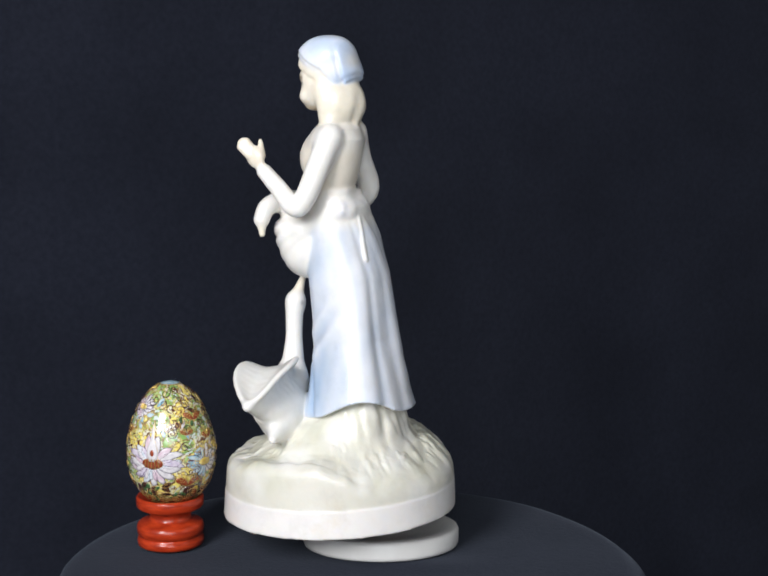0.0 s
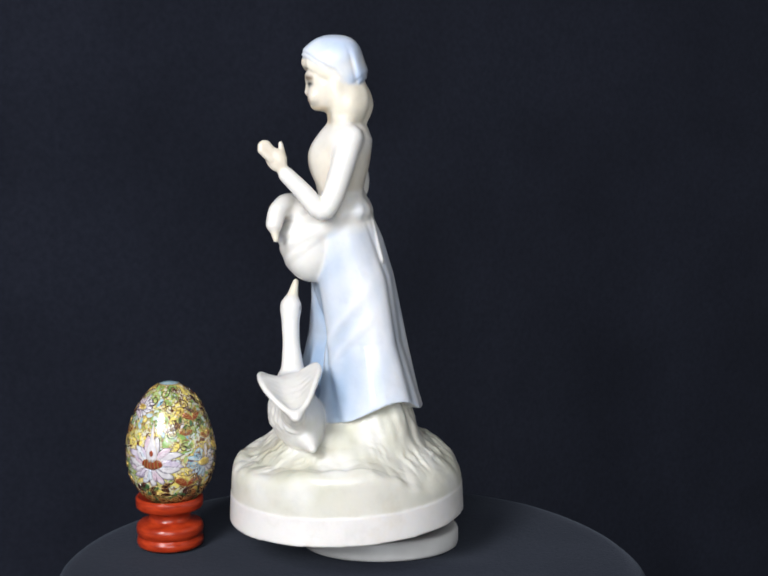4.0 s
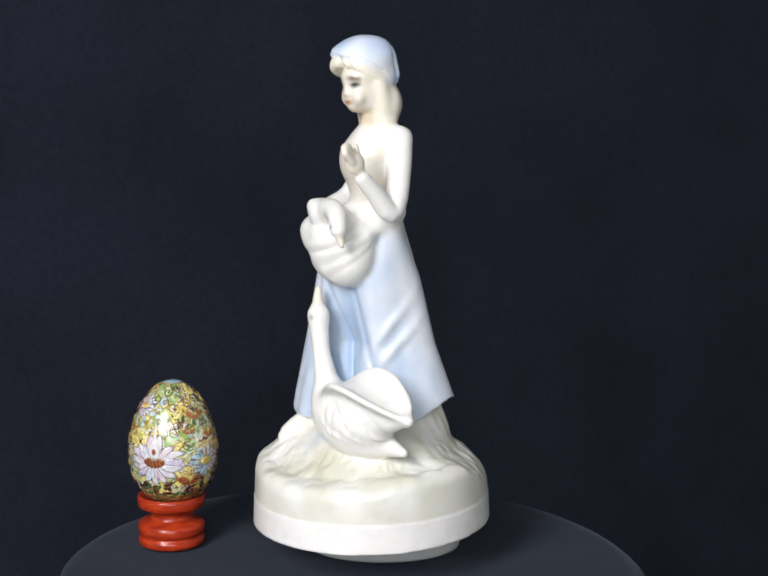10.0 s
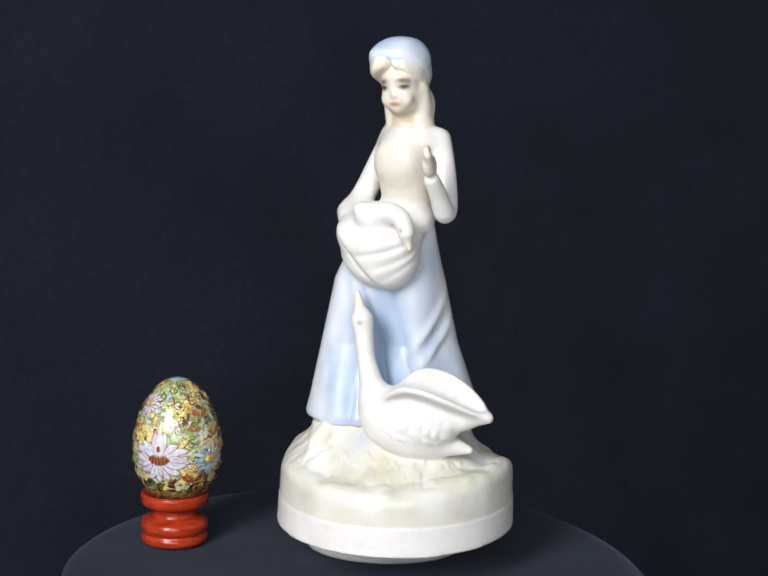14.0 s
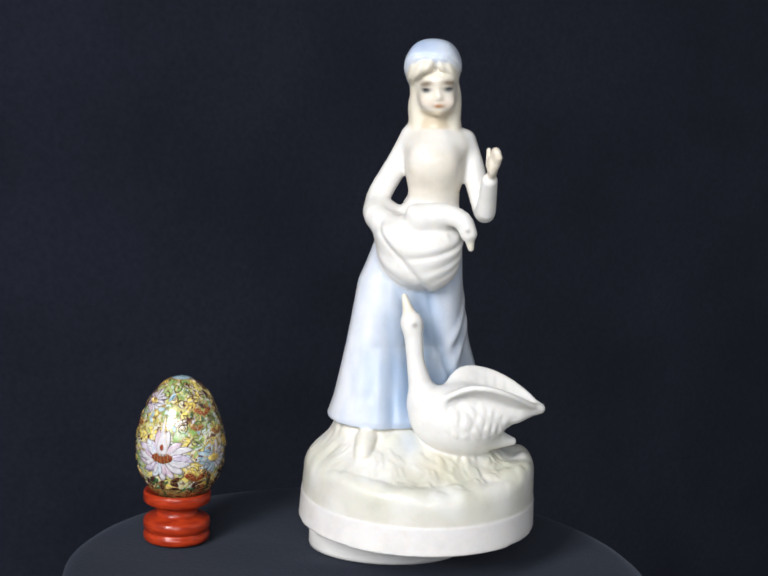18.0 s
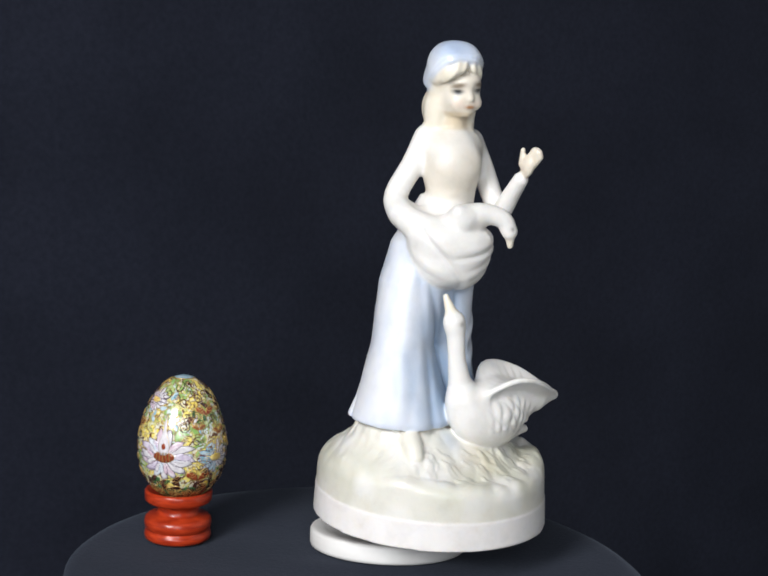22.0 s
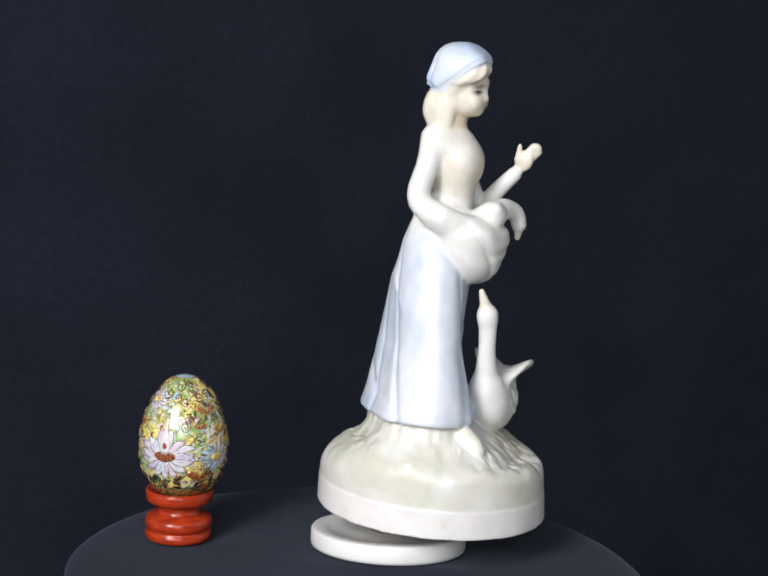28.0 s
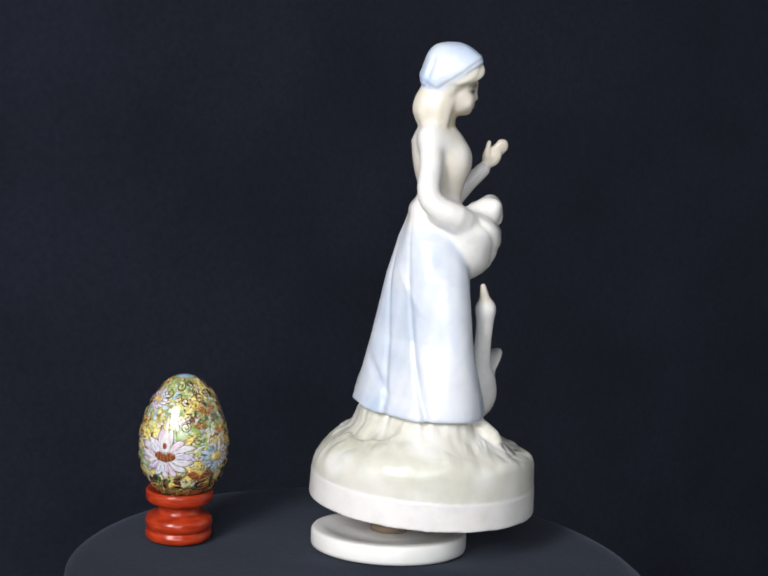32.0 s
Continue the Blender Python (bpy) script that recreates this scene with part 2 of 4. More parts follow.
def plate(a, b, c, r):
    """A three-cornered plate with rounded edges, r thick to each side."""
    a, b, c = (np.array(v, float) for v in (a, b, c))
    ba, cb, ac = b - a, c - b, a - c
    nor = np.cross(ba, ac)

    def dot(u, v):
        return u[0] * v[0] + u[1] * v[1] + u[2] * v[2]

    def solid(x, y, z):
        pa, pb, pc = ([x - v[0], y - v[1], z - v[2]] for v in (a, b, c))
        side = (np.sign(dot(np.cross(ba, nor), pa)) + np.sign(dot(np.cross(cb, nor), pb)) + np.sign(dot(np.cross(ac, nor), pc)))

        def edge(e, q):
            h = np.clip(dot(e, q) / float(e @ e), 0, 1)
            return (e[0] * h - q[0]) ** 2 + (e[1] * h - q[1]) ** 2 + (e[2] * h - q[2]) ** 2
        rim = np.minimum(np.minimum(edge(ba, pa), edge(cb, pb)), edge(ac, pc))
        flat = dot(nor, pa) ** 2 / float(nor @ nor)
        return np.sqrt(np.where(side < 2.0, rim, flat)) - r
    return solid, (np.minimum(np.minimum(a, b), c) - r, np.maximum(np.maximum(a, b), c) + r)


def slices(heights, xs, ys, angles, radii, ripple=None):
    """Rounded slices one above another: at each height a centre and a radius for each direction."""
    turn = np.linspace(-math.pi, math.pi, 721)
    rows = []
    for row in radii:
        r = np.interp(turn, angles, row, period=2 * math.pi)
        for _ in range(2):
            k = np.exp(-(np.arange(-60, 61) / 22.0) ** 2)
            r = np.convolve(np.concatenate([r[-61:-1], r, r[1:61]]), k / k.sum(), "valid")
        rows.append(r)

    def solid(x, y, z):
        u, v = x - np.interp(z, heights, xs), y - np.interp(z, heights, ys)
        a, d = np.arctan2(v, u), np.sqrt(u * u + v * v)
        step = np.interp(z, heights, range(len(heights)))
        reach = 0.0
        for k, row in enumerate(rows):
            reach = reach + np.clip(1 - np.abs(step - k), 0, 1) * np.interp(a, turn, row)
        d = d - reach
        if ripple is not None:
            d = d - ripple(a, z)
        return np.maximum(d * 0.92, np.maximum(heights[0] - z, z - heights[-1]))
    return solid, ([min(xs) - 40, min(ys) - 40, heights[0]], [max(xs) + 40, max(ys) + 40, heights[-1]])


def stack(heights, xs, ys, rx, ry):
    """Oval slices one above another, centres and half-widths gliding between the given heights."""
    def solid(x, y, z):
        ax, ay = np.interp(z, heights, rx), np.interp(z, heights, ry)
        u, v = (x - np.interp(z, heights, xs)) / ax, (y - np.interp(z, heights, ys)) / ay
        d = (np.sqrt(u * u + v * v) - 1) * np.minimum(ax, ay) * 0.94
        return np.maximum(d, np.maximum(heights[0] - z, z - heights[-1]))
    return solid, ([min(xs) - max(rx), min(ys) - max(ry), heights[0]], [max(xs) + max(rx), max(ys) + max(ry), heights[-1]])


def glide(points, n):
    """n points along a smooth line through the given ones."""
    p = np.array(points, float)
    p = np.concatenate([[2 * p[0] - p[1]], p, [2 * p[-1] - p[-2]]])
    out = []
    for t in np.linspace(0, len(points) - 1 - 1e-9, n):
        k, f = int(t), t - int(t)
        a, b, c, d = p[k:k + 4]
        out.append(0.5 * (2 * b + (c - a) * f + (2 * a - 5 * b + 4 * c - d) * f * f + (3 * b - a - 3 * c + d) * f ** 3))
    return out


def tube(points, radii, n):
    """A bent rod through the given points, its radius gliding between the given ones."""
    line = glide(points, n)
    at = np.linspace(0, len(radii) - 1, n)
    rr = np.interp(at, range(len(radii)), radii)
    rods = [limb(line[k], line[k + 1], rr[k], rr[k + 1]) for k in range(n - 1)]

    def solid(x, y, z):
        d = rods[0][0](x, y, z)
        for rod in rods[1:]:
            d = np.minimum(d, rod[0](x, y, z))
        return d
    return solid, (np.min([q[1][0] for q in rods], 0), np.max([q[1][1] for q in rods], 0))


def sheet(spine, rim, r):
    """A curved plate between two lines, closed at their common last point."""
    n = len(spine)
    tiles = [plate(spine[k], rim[k], rim[k + 1], r) for k in range(n - 1)]
    tiles += [plate(spine[k], spine[k + 1], rim[k + 1], r) for k in range(n - 2)]

    def solid(x, y, z):
        d = tiles[0][0](x, y, z)
        for tile in tiles[1:]:
            d = np.minimum(d, tile[0](x, y, z))
        return d
    return solid, (np.min([q[1][0] for q in tiles], 0), np.max([q[1][1] for q in tiles], 0))


def join_soft(ds, soft):
    out = ds[0]
    for d in ds[1:]:
        h = np.maximum(soft - np.abs(out - d), 0.0) / soft
        out = np.minimum(out, d) - h * h * soft * 0.25
    return out


WHITE = (0.82, 0.80, 0.765)
SKIN = (0.75, 0.69, 0.59)
# beige neck skin, with part of the shade below the chin in the colour
NECK_SHADED = (0.66, 0.56, 0.41)
PALM = (0.74, 0.67, 0.56)
CREAM = (0.71, 0.655, 0.565)
HAIR = (0.78, 0.72, 0.60)
BLUE = (0.33, 0.44, 0.60)
PALE = (0.75, 0.765, 0.81)
BEAK = (0.78, 0.72, 0.60)
SHOE = (0.82, 0.79, 0.70)
EARTH = (0.735, 0.71, 0.635)
MOSS = (0.62, 0.615, 0.50)


def wave(x, y, z, s):
    """Smooth cheap unevenness between -1 and 1, s to the millimetre."""
    return (np.sin(s * (1.0 * x + 0.6 * y + 0.3 * z)) + np.sin(s * (-0.7 * x + 0.9 * y + 0.5 * z) + 1.3)
            + np.sin(s * (0.4 * x - 0.5 * y + 1.1 * z) + 2.6)) / 3


def blend(a, c, t):
    return [p + (q - p) * t for p, q in zip(a, c)]


# grooves (below zero) and ridges in the skirt: direction at 105 mm, its drift with height, depth, width,
# and for short folds the middle and half-length of their stretch
FOLDS = ((-2.02, 0.0, -0.9, 0.10), (-1.85, -0.005, -1.4, 0.09), (-1.72, -0.001, -0.5, 0.08), (-1.38, -0.0158, -2.2, 0.11), (-0.65, -0.0137, -2.0, 0.09),
         (-0.30, 0.032, 1.9, 0.13, 110, 13), (0.13, 0.033, 1.8, 0.12, 101, 11), (0.92, -0.001, -2.2, 0.10), (0.38, 0.0, 1.0, 0.20), (1.35, 0.0, -0.7, 0.12),
         (2.97, -0.008, -1.9, 0.06), (2.22, -0.008, -1.3, 0.07), (3.50, -0.038, 1.2, 0.12, 124, 9), (1.28, -0.038, -1.1, 0.12, 81, 9), (-2.45, 0.0, 0.5, 0.2))


def skirt_folds(t, z):
    """Hanging folds: grooves and ridges round the skirt, deeper towards the hem."""
    d = 0.15 * np.sin(7 * t + 0.6 + 0.02 * z) + 0.1 * np.sin(11 * t + 2.2 + 0.03 * z)
    for at, drift, deep, wide, *stretch in FOLDS:
        off = (t - at - drift * (z - 105) + math.pi) % (2 * math.pi) - math.pi
        fold = deep * np.exp(-(off / wide) ** 2)
        d = d + (fold * np.exp(-((z - stretch[0]) / stretch[1]) ** 2) * 1.15 if stretch else fold)
    return d * np.clip((165 - z) / 100, 0, 1) ** 0.9


def hem_height(x, y):
    """The hem's lower edge, lifted where the skirt swings out behind."""
    a = np.arctan2(y + 11, x - 7)
    return 63.2 + 11.5 * np.exp(-((a - 0.66) / 0.48) ** 2) + 3.6 * np.exp(-((a - 1.7) / 0.5) ** 2) + 1.6 * np.exp(-((np.abs(a) - 2.8) / 0.5) ** 2)


def skirt_paint(x, y, z):
    """Blue wash, thin on the raised folds and strong between them, with some panel shading put in."""
    a = np.arctan2(y + 11, x - 7)
    t = 0.27 + 0.12 * np.sin(3 * a + 0.9 + 0.01 * z) + 0.22 * wave(x, y, z, 0.10) + 0.16 * wave(x, y, 0.6 * z, 0.33) + 0.10 * wave(x, y, 0.4 * z, 0.85)
    t = t - 0.16 * skirt_folds(a, z)
    # front shading deepens the blue here; the lit left front panel is painted paler
    t = t + 0.80 * np.exp(-((a + 1.15) / 0.5) ** 2) + 0.40 * np.exp(-((a + 0.2) / 0.45) ** 2) * np.clip((120 - z) / 40, 0, 1)
    t = t - 0.18 * np.exp(-((a - 1.9) / 0.5) ** 2) - 0.20 * np.exp(-((a + 2.5) / 0.45) ** 2)
    t = t * np.clip((166 - z) / 26, 0.1, 1)
    rim = np.exp(-np.clip(z - hem_height(x, y), 0, 20) / 2.2)
    cloth = blend(blend(PALE, BLUE, np.clip(t, 0, 1)), (0.58, 0.66, 0.80), 0.5 * rim)
    cloth = blend(cloth, WHITE, np.clip((z - 151) / 5, 0, 1))
    return blend(cloth, EARTH, np.clip((hem_height(x, y) + 0.4 - z) / 0.8, 0, 1))


def face_paint(x, y, z):
    """Bare skin with brows, eyes, lips and a little rouge; shade painted under the chin."""
    c = [SKIN[0] + 0 * x, SKIN[1] + 0 * x, SKIN[2] + 0 * x]
    front = np.clip((-25.8 - y) / 1.5, 0, 1)

    def stroke(cx, cz, wide, high, slope):
        u = x - cx
        v = z - cz - slope * u
        return front * np.clip(1.25 * np.exp(-(u / wide) ** 2 - (v / high) ** 2), 0, 1)
    for cx, sl in ((13.6, 0.06), (22.6, -0.06)):
        c = blend(c, (0.82, 0.56, 0.46), 0.22 * stroke(cx, 213.6, 2.6, 2.0, 0))
    for cx, cz, sl in ((12.4, 222.0, 0.14), (23.4, 222.9, -0.06)):
        c = blend(c, (0.22, 0.17, 0.12), 1.0 * stroke(cx, cz - 0.5, 3.2, 1.25, sl))
    for cx, cz, sl in ((12.6, 218.8, -0.02), (22.9, 219.7, 0.14)):
        c = blend(c, (0.20, 0.21, 0.22), 0.9 * stroke(cx, cz - 0.5, 1.6, 1.0, sl))
        c = blend(c, (0.03, 0.03, 0.03), 1.0 * stroke(cx, cz + 0.2, 2.2, 0.8, sl))
    # lower chin darkened to the neck's tone, as painted shade
    c = blend(c, NECK_SHADED, np.clip((210.2 - z) / 1.4, 0, 1))
    return blend(c, (0.40, 0.20, 0.09), stroke(18.8, 211.9, 2.5, 0.95, 0.02))


def bodice_paint(x, y, z):
    """White yoke running into cream below the bust, thinly brushed."""
    t = np.clip(0.45 + 0.7 * np.clip((193 - z) / 13, 0, 1) + 0.3 * wave(x, y, z, 0.35), 0, 1)
    return blend(WHITE, CREAM, t)


def scarf_paint(x, y, z):
    t = np.clip(0.26 + 0.34 * wave(x, y, z, 0.22) + 0.40 * np.clip((y + 11) / 4, 0, 1) + 0.12 * np.clip((z - 232) / 6, 0, 1), 0, 1)
    return blend((0.76, 0.79, 0.84), (0.38, 0.51, 0.74), t)


def base_height(x, y):
    return 15.5 + 0.040 * (y + 14.5) - 0.010 * (x - 14)


def base_paint(x, y, z):
    up = z - base_height(x, y)
    t = np.clip((up - 13.2) / 0.7 + 0.25 * wave(x, y, z, 0.5), 0, 1)
    g = np.clip(0.35 + 0.55 * wave(x, y, z, 0.13), 0, 1)
    ground = blend(EARTH, MOSS, g * np.clip((up - 10) / 14, 0, 1))
    ground = blend(ground, (0.80, 0.785, 0.735), np.clip(1.6 * wave(x, y, z, 0.21) - 0.1, 0, 0.9))
    ground = blend(ground, (0.82, 0.80, 0.765), 0.8 * np.exp(-((x + 9) ** 2 + (y + 46) ** 2) / 190))
    ground = blend(ground, (0.50, 0.57, 0.68), 0.6 * np.exp(-((x - 13) ** 2 + (y + 40) ** 2) / 30))
    ground = blend(ground, (0.56, 0.49, 0.33), 0.5 * np.exp(-((x - 25) ** 2 + (y + 47) ** 2) / 70))
    return blend((0.84, 0.81, 0.785), ground, t)


def ground_top(x, y, a, r, rise):
    """Height of the mound over the drum's foot: highest under the skirt, sloping off behind."""
    top = 28.0 + 18.0 * rise ** 1.15 * (1.25 - 0.25 * rise) + 0.04 * np.clip(y + 10, 0, 30) * rise
    top = top + 3.0 * np.exp(-((x - 50) ** 2 + (y + 24) ** 2) / 500) + 1.5 * np.exp(-((x - 35) ** 2 + (y - 16) ** 2) / 220)
    top = top - 14.0 * np.clip(np.cos(a - 1.95), 0, 1) ** 1.1 * np.clip((r - 19) / 19, 0, 1)
    top = top + 5.0 * np.exp(-((a - 0.3) / 0.55) ** 2) * np.clip((r - 40) / 10, 0, 1) + 4.0 * np.exp(-((a + 2.2) / 0.4) ** 2) * np.clip((r - 32) / 10, 0, 1)
    top = top + 1.4 * np.exp(-((np.abs(a) - 3.0) / 0.45) ** 2) * np.clip((r - 34) / 10, 0, 1)
    ridge = np.abs(np.sin(0.34 * x + 1.1 * np.sin(0.16 * y))) * np.abs(np.sin(0.30 * y + 1.3 * np.sin(0.15 * x + 1)))
    return top + 0.6 * ridge + 1.2 * wave(x, y, 0 * x, 0.17) + 0.5 * wave(x, y, 0 * x, 0.45)


def ground_at(x, y):
    dx, dy = x - 15.0, y + 14.5
    rise = np.clip((54 - np.sqrt((x - 7) ** 2 + (y + 6) ** 2)) / 24, 0, 1)
    return base_height(x, y) + ground_top(x, y, np.arctan2(dy, dx), np.hypot(dx, dy), rise)


def base_solid(x, y, z):
    """Drum with a mound on top, tufts of grass pressed into it."""
    dx, dy = x - 15.0, y + 14.5
    r = np.sqrt(dx * dx + dy * dy)
    up = z - base_height(x, y)
    a = np.arctan2(dy, dx)
    side = r - (56.3 - 0.045 * up + 0.6 * np.sin(3 * a + 1.0) * np.clip(up / 30, 0, 1))
    side = side + np.clip(up - 13.0, 0, 0.5) * 0.6
    far = np.sqrt((x - 7) ** 2 + (y + 6) ** 2)
    rise = np.clip((54 - far) / 24, 0, 1)
    top = ground_top(x, y, a, r, rise) + 0.0 * z
    lid = (up - top) * 0.88
    h = np.maximum(6.0 - np.abs(side - lid), 0.0) / 6.0
    body = np.maximum(side, lid) + h * h * 6.0 * 0.25
    under = np.maximum(r - 47.0, up - 6.0)
    return np.maximum(np.maximum(body, -up), -under)


def figurine():
    clay = Clay((-46, -80, 8), (86, 50, 248), 0.72)
    a = clay.add

    # base
    a(base_solid, ((-42, -74, 9), (74, 42, 66)), base_paint, 0.1)

    # skirt
    shape, b = slices([58, 66, 74, 100, 130, 148, 160, 170], [6.5, 7, 7, 7, 7, 11, 15.5, 17.2], [-11, -11, -11, -11, -11, -12.5, -13, -13.5],
                      [-3.14, -2.43, -1.97, -1.51, -1.04, -0.47, 0.0, 0.71, 1.17, 1.57, 2.10, 2.67],
                      [[33.4, 38.1, 34.9, 27.6, 20.6, 27.5, 33.5, 44.5, 35.1, 30.7, 26.6, 24.2],
                       [35.6, 39.6, 35.8, 28.3, 20.6, 28.0, 34.0, 45.5, 35.9, 32.7, 29.6, 27.2],
                       [31.9, 38.0, 35.0, 24.3, 17.2, 25.9, 30.1, 45.2, 33.0, 30.3, 27.0, 23.4],
                       [24.3, 34.1, 28.2, 13.5, 10.0, 23.6, 24.6, 35.1, 22.6, 26.0, 20.9, 18.6],
                       [22.0, 27.6, 24.2, 20.6, 18.5, 25.1, 24.9, 25.6, 19.5, 18.8, 17.7, 18.0],
                       [21.1, 21.1, 19.4, 17.4, 17.0, 18.4, 20.9, 16.8, 15.5, 15.6, 14.9, 19.4],
                       [15.9, 15.8, 15.2, 14.0, 14.0, 14.5, 14.4, 11.4, 11.7, 11.3, 11.5, 18.0],
                       [11.4, 11.4, 11.2, 11.4, 11.4, 11.4, 11.0, 9.8, 8.6, 7.0, 8.3, 14.6]], skirt_folds)

    def skirt(x, y, z):
        return np.maximum(shape(x, y, z), hem_height(x, y) - z)

    def root(x, y, z):
        """Ground that rises under the skirt."""
        return np.maximum(shape(x, y, np.maximum(z, 66.0)) + 3.6 + 0.3 * np.clip(z - 60, 0, 20) + 0.7 * wave(x, y, 0.5 * z, 0.5) + 0.4 * wave(x, y, 0.3 * z, 1.1), np.maximum(z - 78, 44 - z))
    a(root, ((-35, -55, 46), (55, 38, 76)), base_paint, 7.0)
    a(skirt, b, skirt_paint, 0.8)
    # shoe under the hem
    a(*tube(((-6.0, -36, 60.4), (-7.2, -42, 58.0), (-7.6, -47.2, 55.2)), (5.2, 5.0, 4.0), 6), SHOE, 1.2)
    a(*limb((-7.4, -44.5, 54.2), (-7.6, -48.6, 52.6), 4.8, 4.1), SHOE, 1.0)
    # tufts of grass pressed into the mound
    rng = random.Random(5)
    for k in range(150):
        turn, far = rng.uniform(-3.1416, 3.1416), rng.uniform(29, 54)
        cx, cy = 15.0 + far * math.cos(turn), -14.5 + far * math.sin(turn)
        bare = 0.85 if -0.2 < turn < 0.5 else 0.6 if turn < -2.4 else 0.1
        if rng.random() < bare or math.hypot(cx - 7, cy + 11) < 33:
            continue
        lie = turn + 0.6 * math.sin(3 * turn) + rng.uniform(-0.5, 0.5)
        for j in range(rng.randint(3, 5)):
            w, long = lie + rng.uniform(-0.5, 0.5), rng.uniform(3.2, 6.5)
            ox, oy = cx + rng.uniform(-4, 4), cy + rng.uniform(-4, 4)
            bend = rng.uniform(-0.5, 0.5)
            line = []
            for f, v in ((0, w), (0.5, w), (1.0, w + bend)):
                px, py = ox + f * long * math.cos(v), oy + f * long * math.sin(v)
                reach = math.hypot(px - 15.0, py + 14.5)
                if reach > 51.0:
                    px, py = 15.0 + (px - 15.0) * 51.0 / reach, -14.5 + (py + 14.5) * 51.0 / reach
                line.append((px, py, float(ground_at(px, py)) - 0.3 - 0.5 * f - 0.35 * max(0.0, min(reach, 51.0) - 46)))
            a(*tube(line, (0.65, 0.75, 0.3), 4), base_paint, 0.9, 2.5)

    # torso, neck
    s, b = stack([160, 166, 172, 181, 188, 194, 199, 202], [17, 17, 17.2, 17.4, 17.4, 17.2, 17, 16.5], [-15.0, -15.6, -15.8, -15.2, -14.4, -12.2, -11.2, -12.0],
                 [11.0, 10.6, 11.2, 12.2, 12.8, 13.6, 12.4, 8], [9.6, 9.4, 10.0, 11.4, 12.2, 11.2, 8.2, 5])
    a(s, b, bodice_paint, 2.5)
    a(*ball((16.6, -16.6, 186.4), (11.0, 11.2, 15.0)), bodice_paint, 9.0)
    a(*limb((8.0, -13.0, 193.0), (26.5, -12.6, 193.0), 5.6, 5.6), bodice_paint, 5.0)
    a(*ball((12.4, -24.8, 185.0), (4.6, 3.2, 5.4)), bodice_paint, 7.0)
    a(*ball((20.8, -24.2, 185.0), (4.6, 3.2, 5.4)), bodice_paint, 7.0)
    a(*limb((16.0, -13.0, 197), (16.8, -17.5, 209), 6.2, 5.0), NECK_SHADED, 3.0)

    # head: face, hair, kerchief
    a(*ball((17.0, -20.9, 217.2), (9.0, 9.7, 10.8), (8, 0, 10)), face_paint, 1.0)
    a(*ball((17.4, -25.0, 222.8), (7.8, 6.6, 5.8)), face_paint, 3.0)
    a(*ball((18.4, -26.5, 209.9), (2.6, 2.3, 2.2)), face_paint, 3.0)
    a(*limb((18.2, -29.3, 219.4), (18.8, -30.5, 215.8), 0.7, 1.15), face_paint, 2.4)
    a(*ball((14.0, -27.3, 213.6), (3.2, 2.2, 2.8)), face_paint, 3.0)
    a(*ball((22.6, -26.9, 213.8), (3.0, 2.2, 2.8)), face_paint, 3.0)
    clay.carve(*ball((12.6, -32.3, 218.8), (2.8, 1.5, 1.4)), 3.0)
    clay.carve(*ball((22.9, -31.6, 219.7), (2.6, 1.5, 1.4)), 3.0)
    a(*limb((17.6, -29.5, 212.0), (20.0, -29.3, 212.2), 0.75, 0.65), face_paint, 1.4)
    a(*ball((14.6, -16.3, 226.5), (11.7, 12.4, 12.2)), HAIR, 0.8)
    front, _ = ball((15.1, -20.3, 226.2), (11.9, 14.0, 12.2))

    side, _ = ball((11.4, -23.5, 226.8), (7.0, 11.2, 8.8))

    def fringe(x, y, z):
        """Hair over the brow, parted in the middle and combed to both sides."""
        u = x - 16.6
        low = 227.4 - 0.055 * u * u + 1.8 * np.exp(-(u / 1.3) ** 2) - 0.5 * np.clip(y + 25.3, 0, 12)
        d = join_soft([front(x, y, z), side(x, y, z)], 3.0) + 1.1 * np.exp(-(u / 0.9) ** 2) + 0.25 * np.sin(1.5 * np.abs(u) + 0.55 * (z - 228)) * np.clip(np.abs(u) / 3, 0, 1)
        e = (low - z) * 0.72
        h = np.maximum(4.2 - np.abs(d - e), 0.0) / 4.2
        return np.maximum(d, e) + h * h * 4.2 * 0.25
    a(fringe, ((1, -37, 215), (30, -6, 241)), HAIR, 0.5)

    def tail(x, y, z):
        """Straight hair falling from under the cloth to the nape."""
        d = join_soft([q(x, y, z) for q in locks], 6.0) + 0.4
        w = np.arctan2(x - 14.5, y + 13)
        return d + 0.2 * np.sin(9 * w + 0.12 * z) * np.clip((219 - z) / 6, 0, 1)
    locks = (ball((14.2, -9.2, 211.6), (10.2, 8.4, 10.4))[0], limb((7.8, -16.6, 218), (7.4, -13.8, 203.8), 3.2, 2.8)[0],
             limb((24.4, -16.4, 218), (25.0, -13.4, 204.0), 3.2, 2.8)[0], limb((12.0, -6.6, 208), (12.6, -6.8, 203.6), 3.6, 2.6)[0],
             ball((9.4, -12.0, 210.0), (3.6, 6.4, 8.5))[0], ball((22.6, -11.8, 210.0), (3.6, 6.4, 8.5))[0])
    a(tail, ((1, -25, 198), (31, 2, 226)), HAIR, 4.0)
    crown, _ = ball((14.7, -20.4, 227.8), (13.1, 15.4, 15.0))
    top, _ = ball((15.0, -16.1, 232.6), (11.0, 11.0, 8.6))
    brow, _ = ball((10.2, -24.7, 229.4), (7.2, 11.2, 9.6))
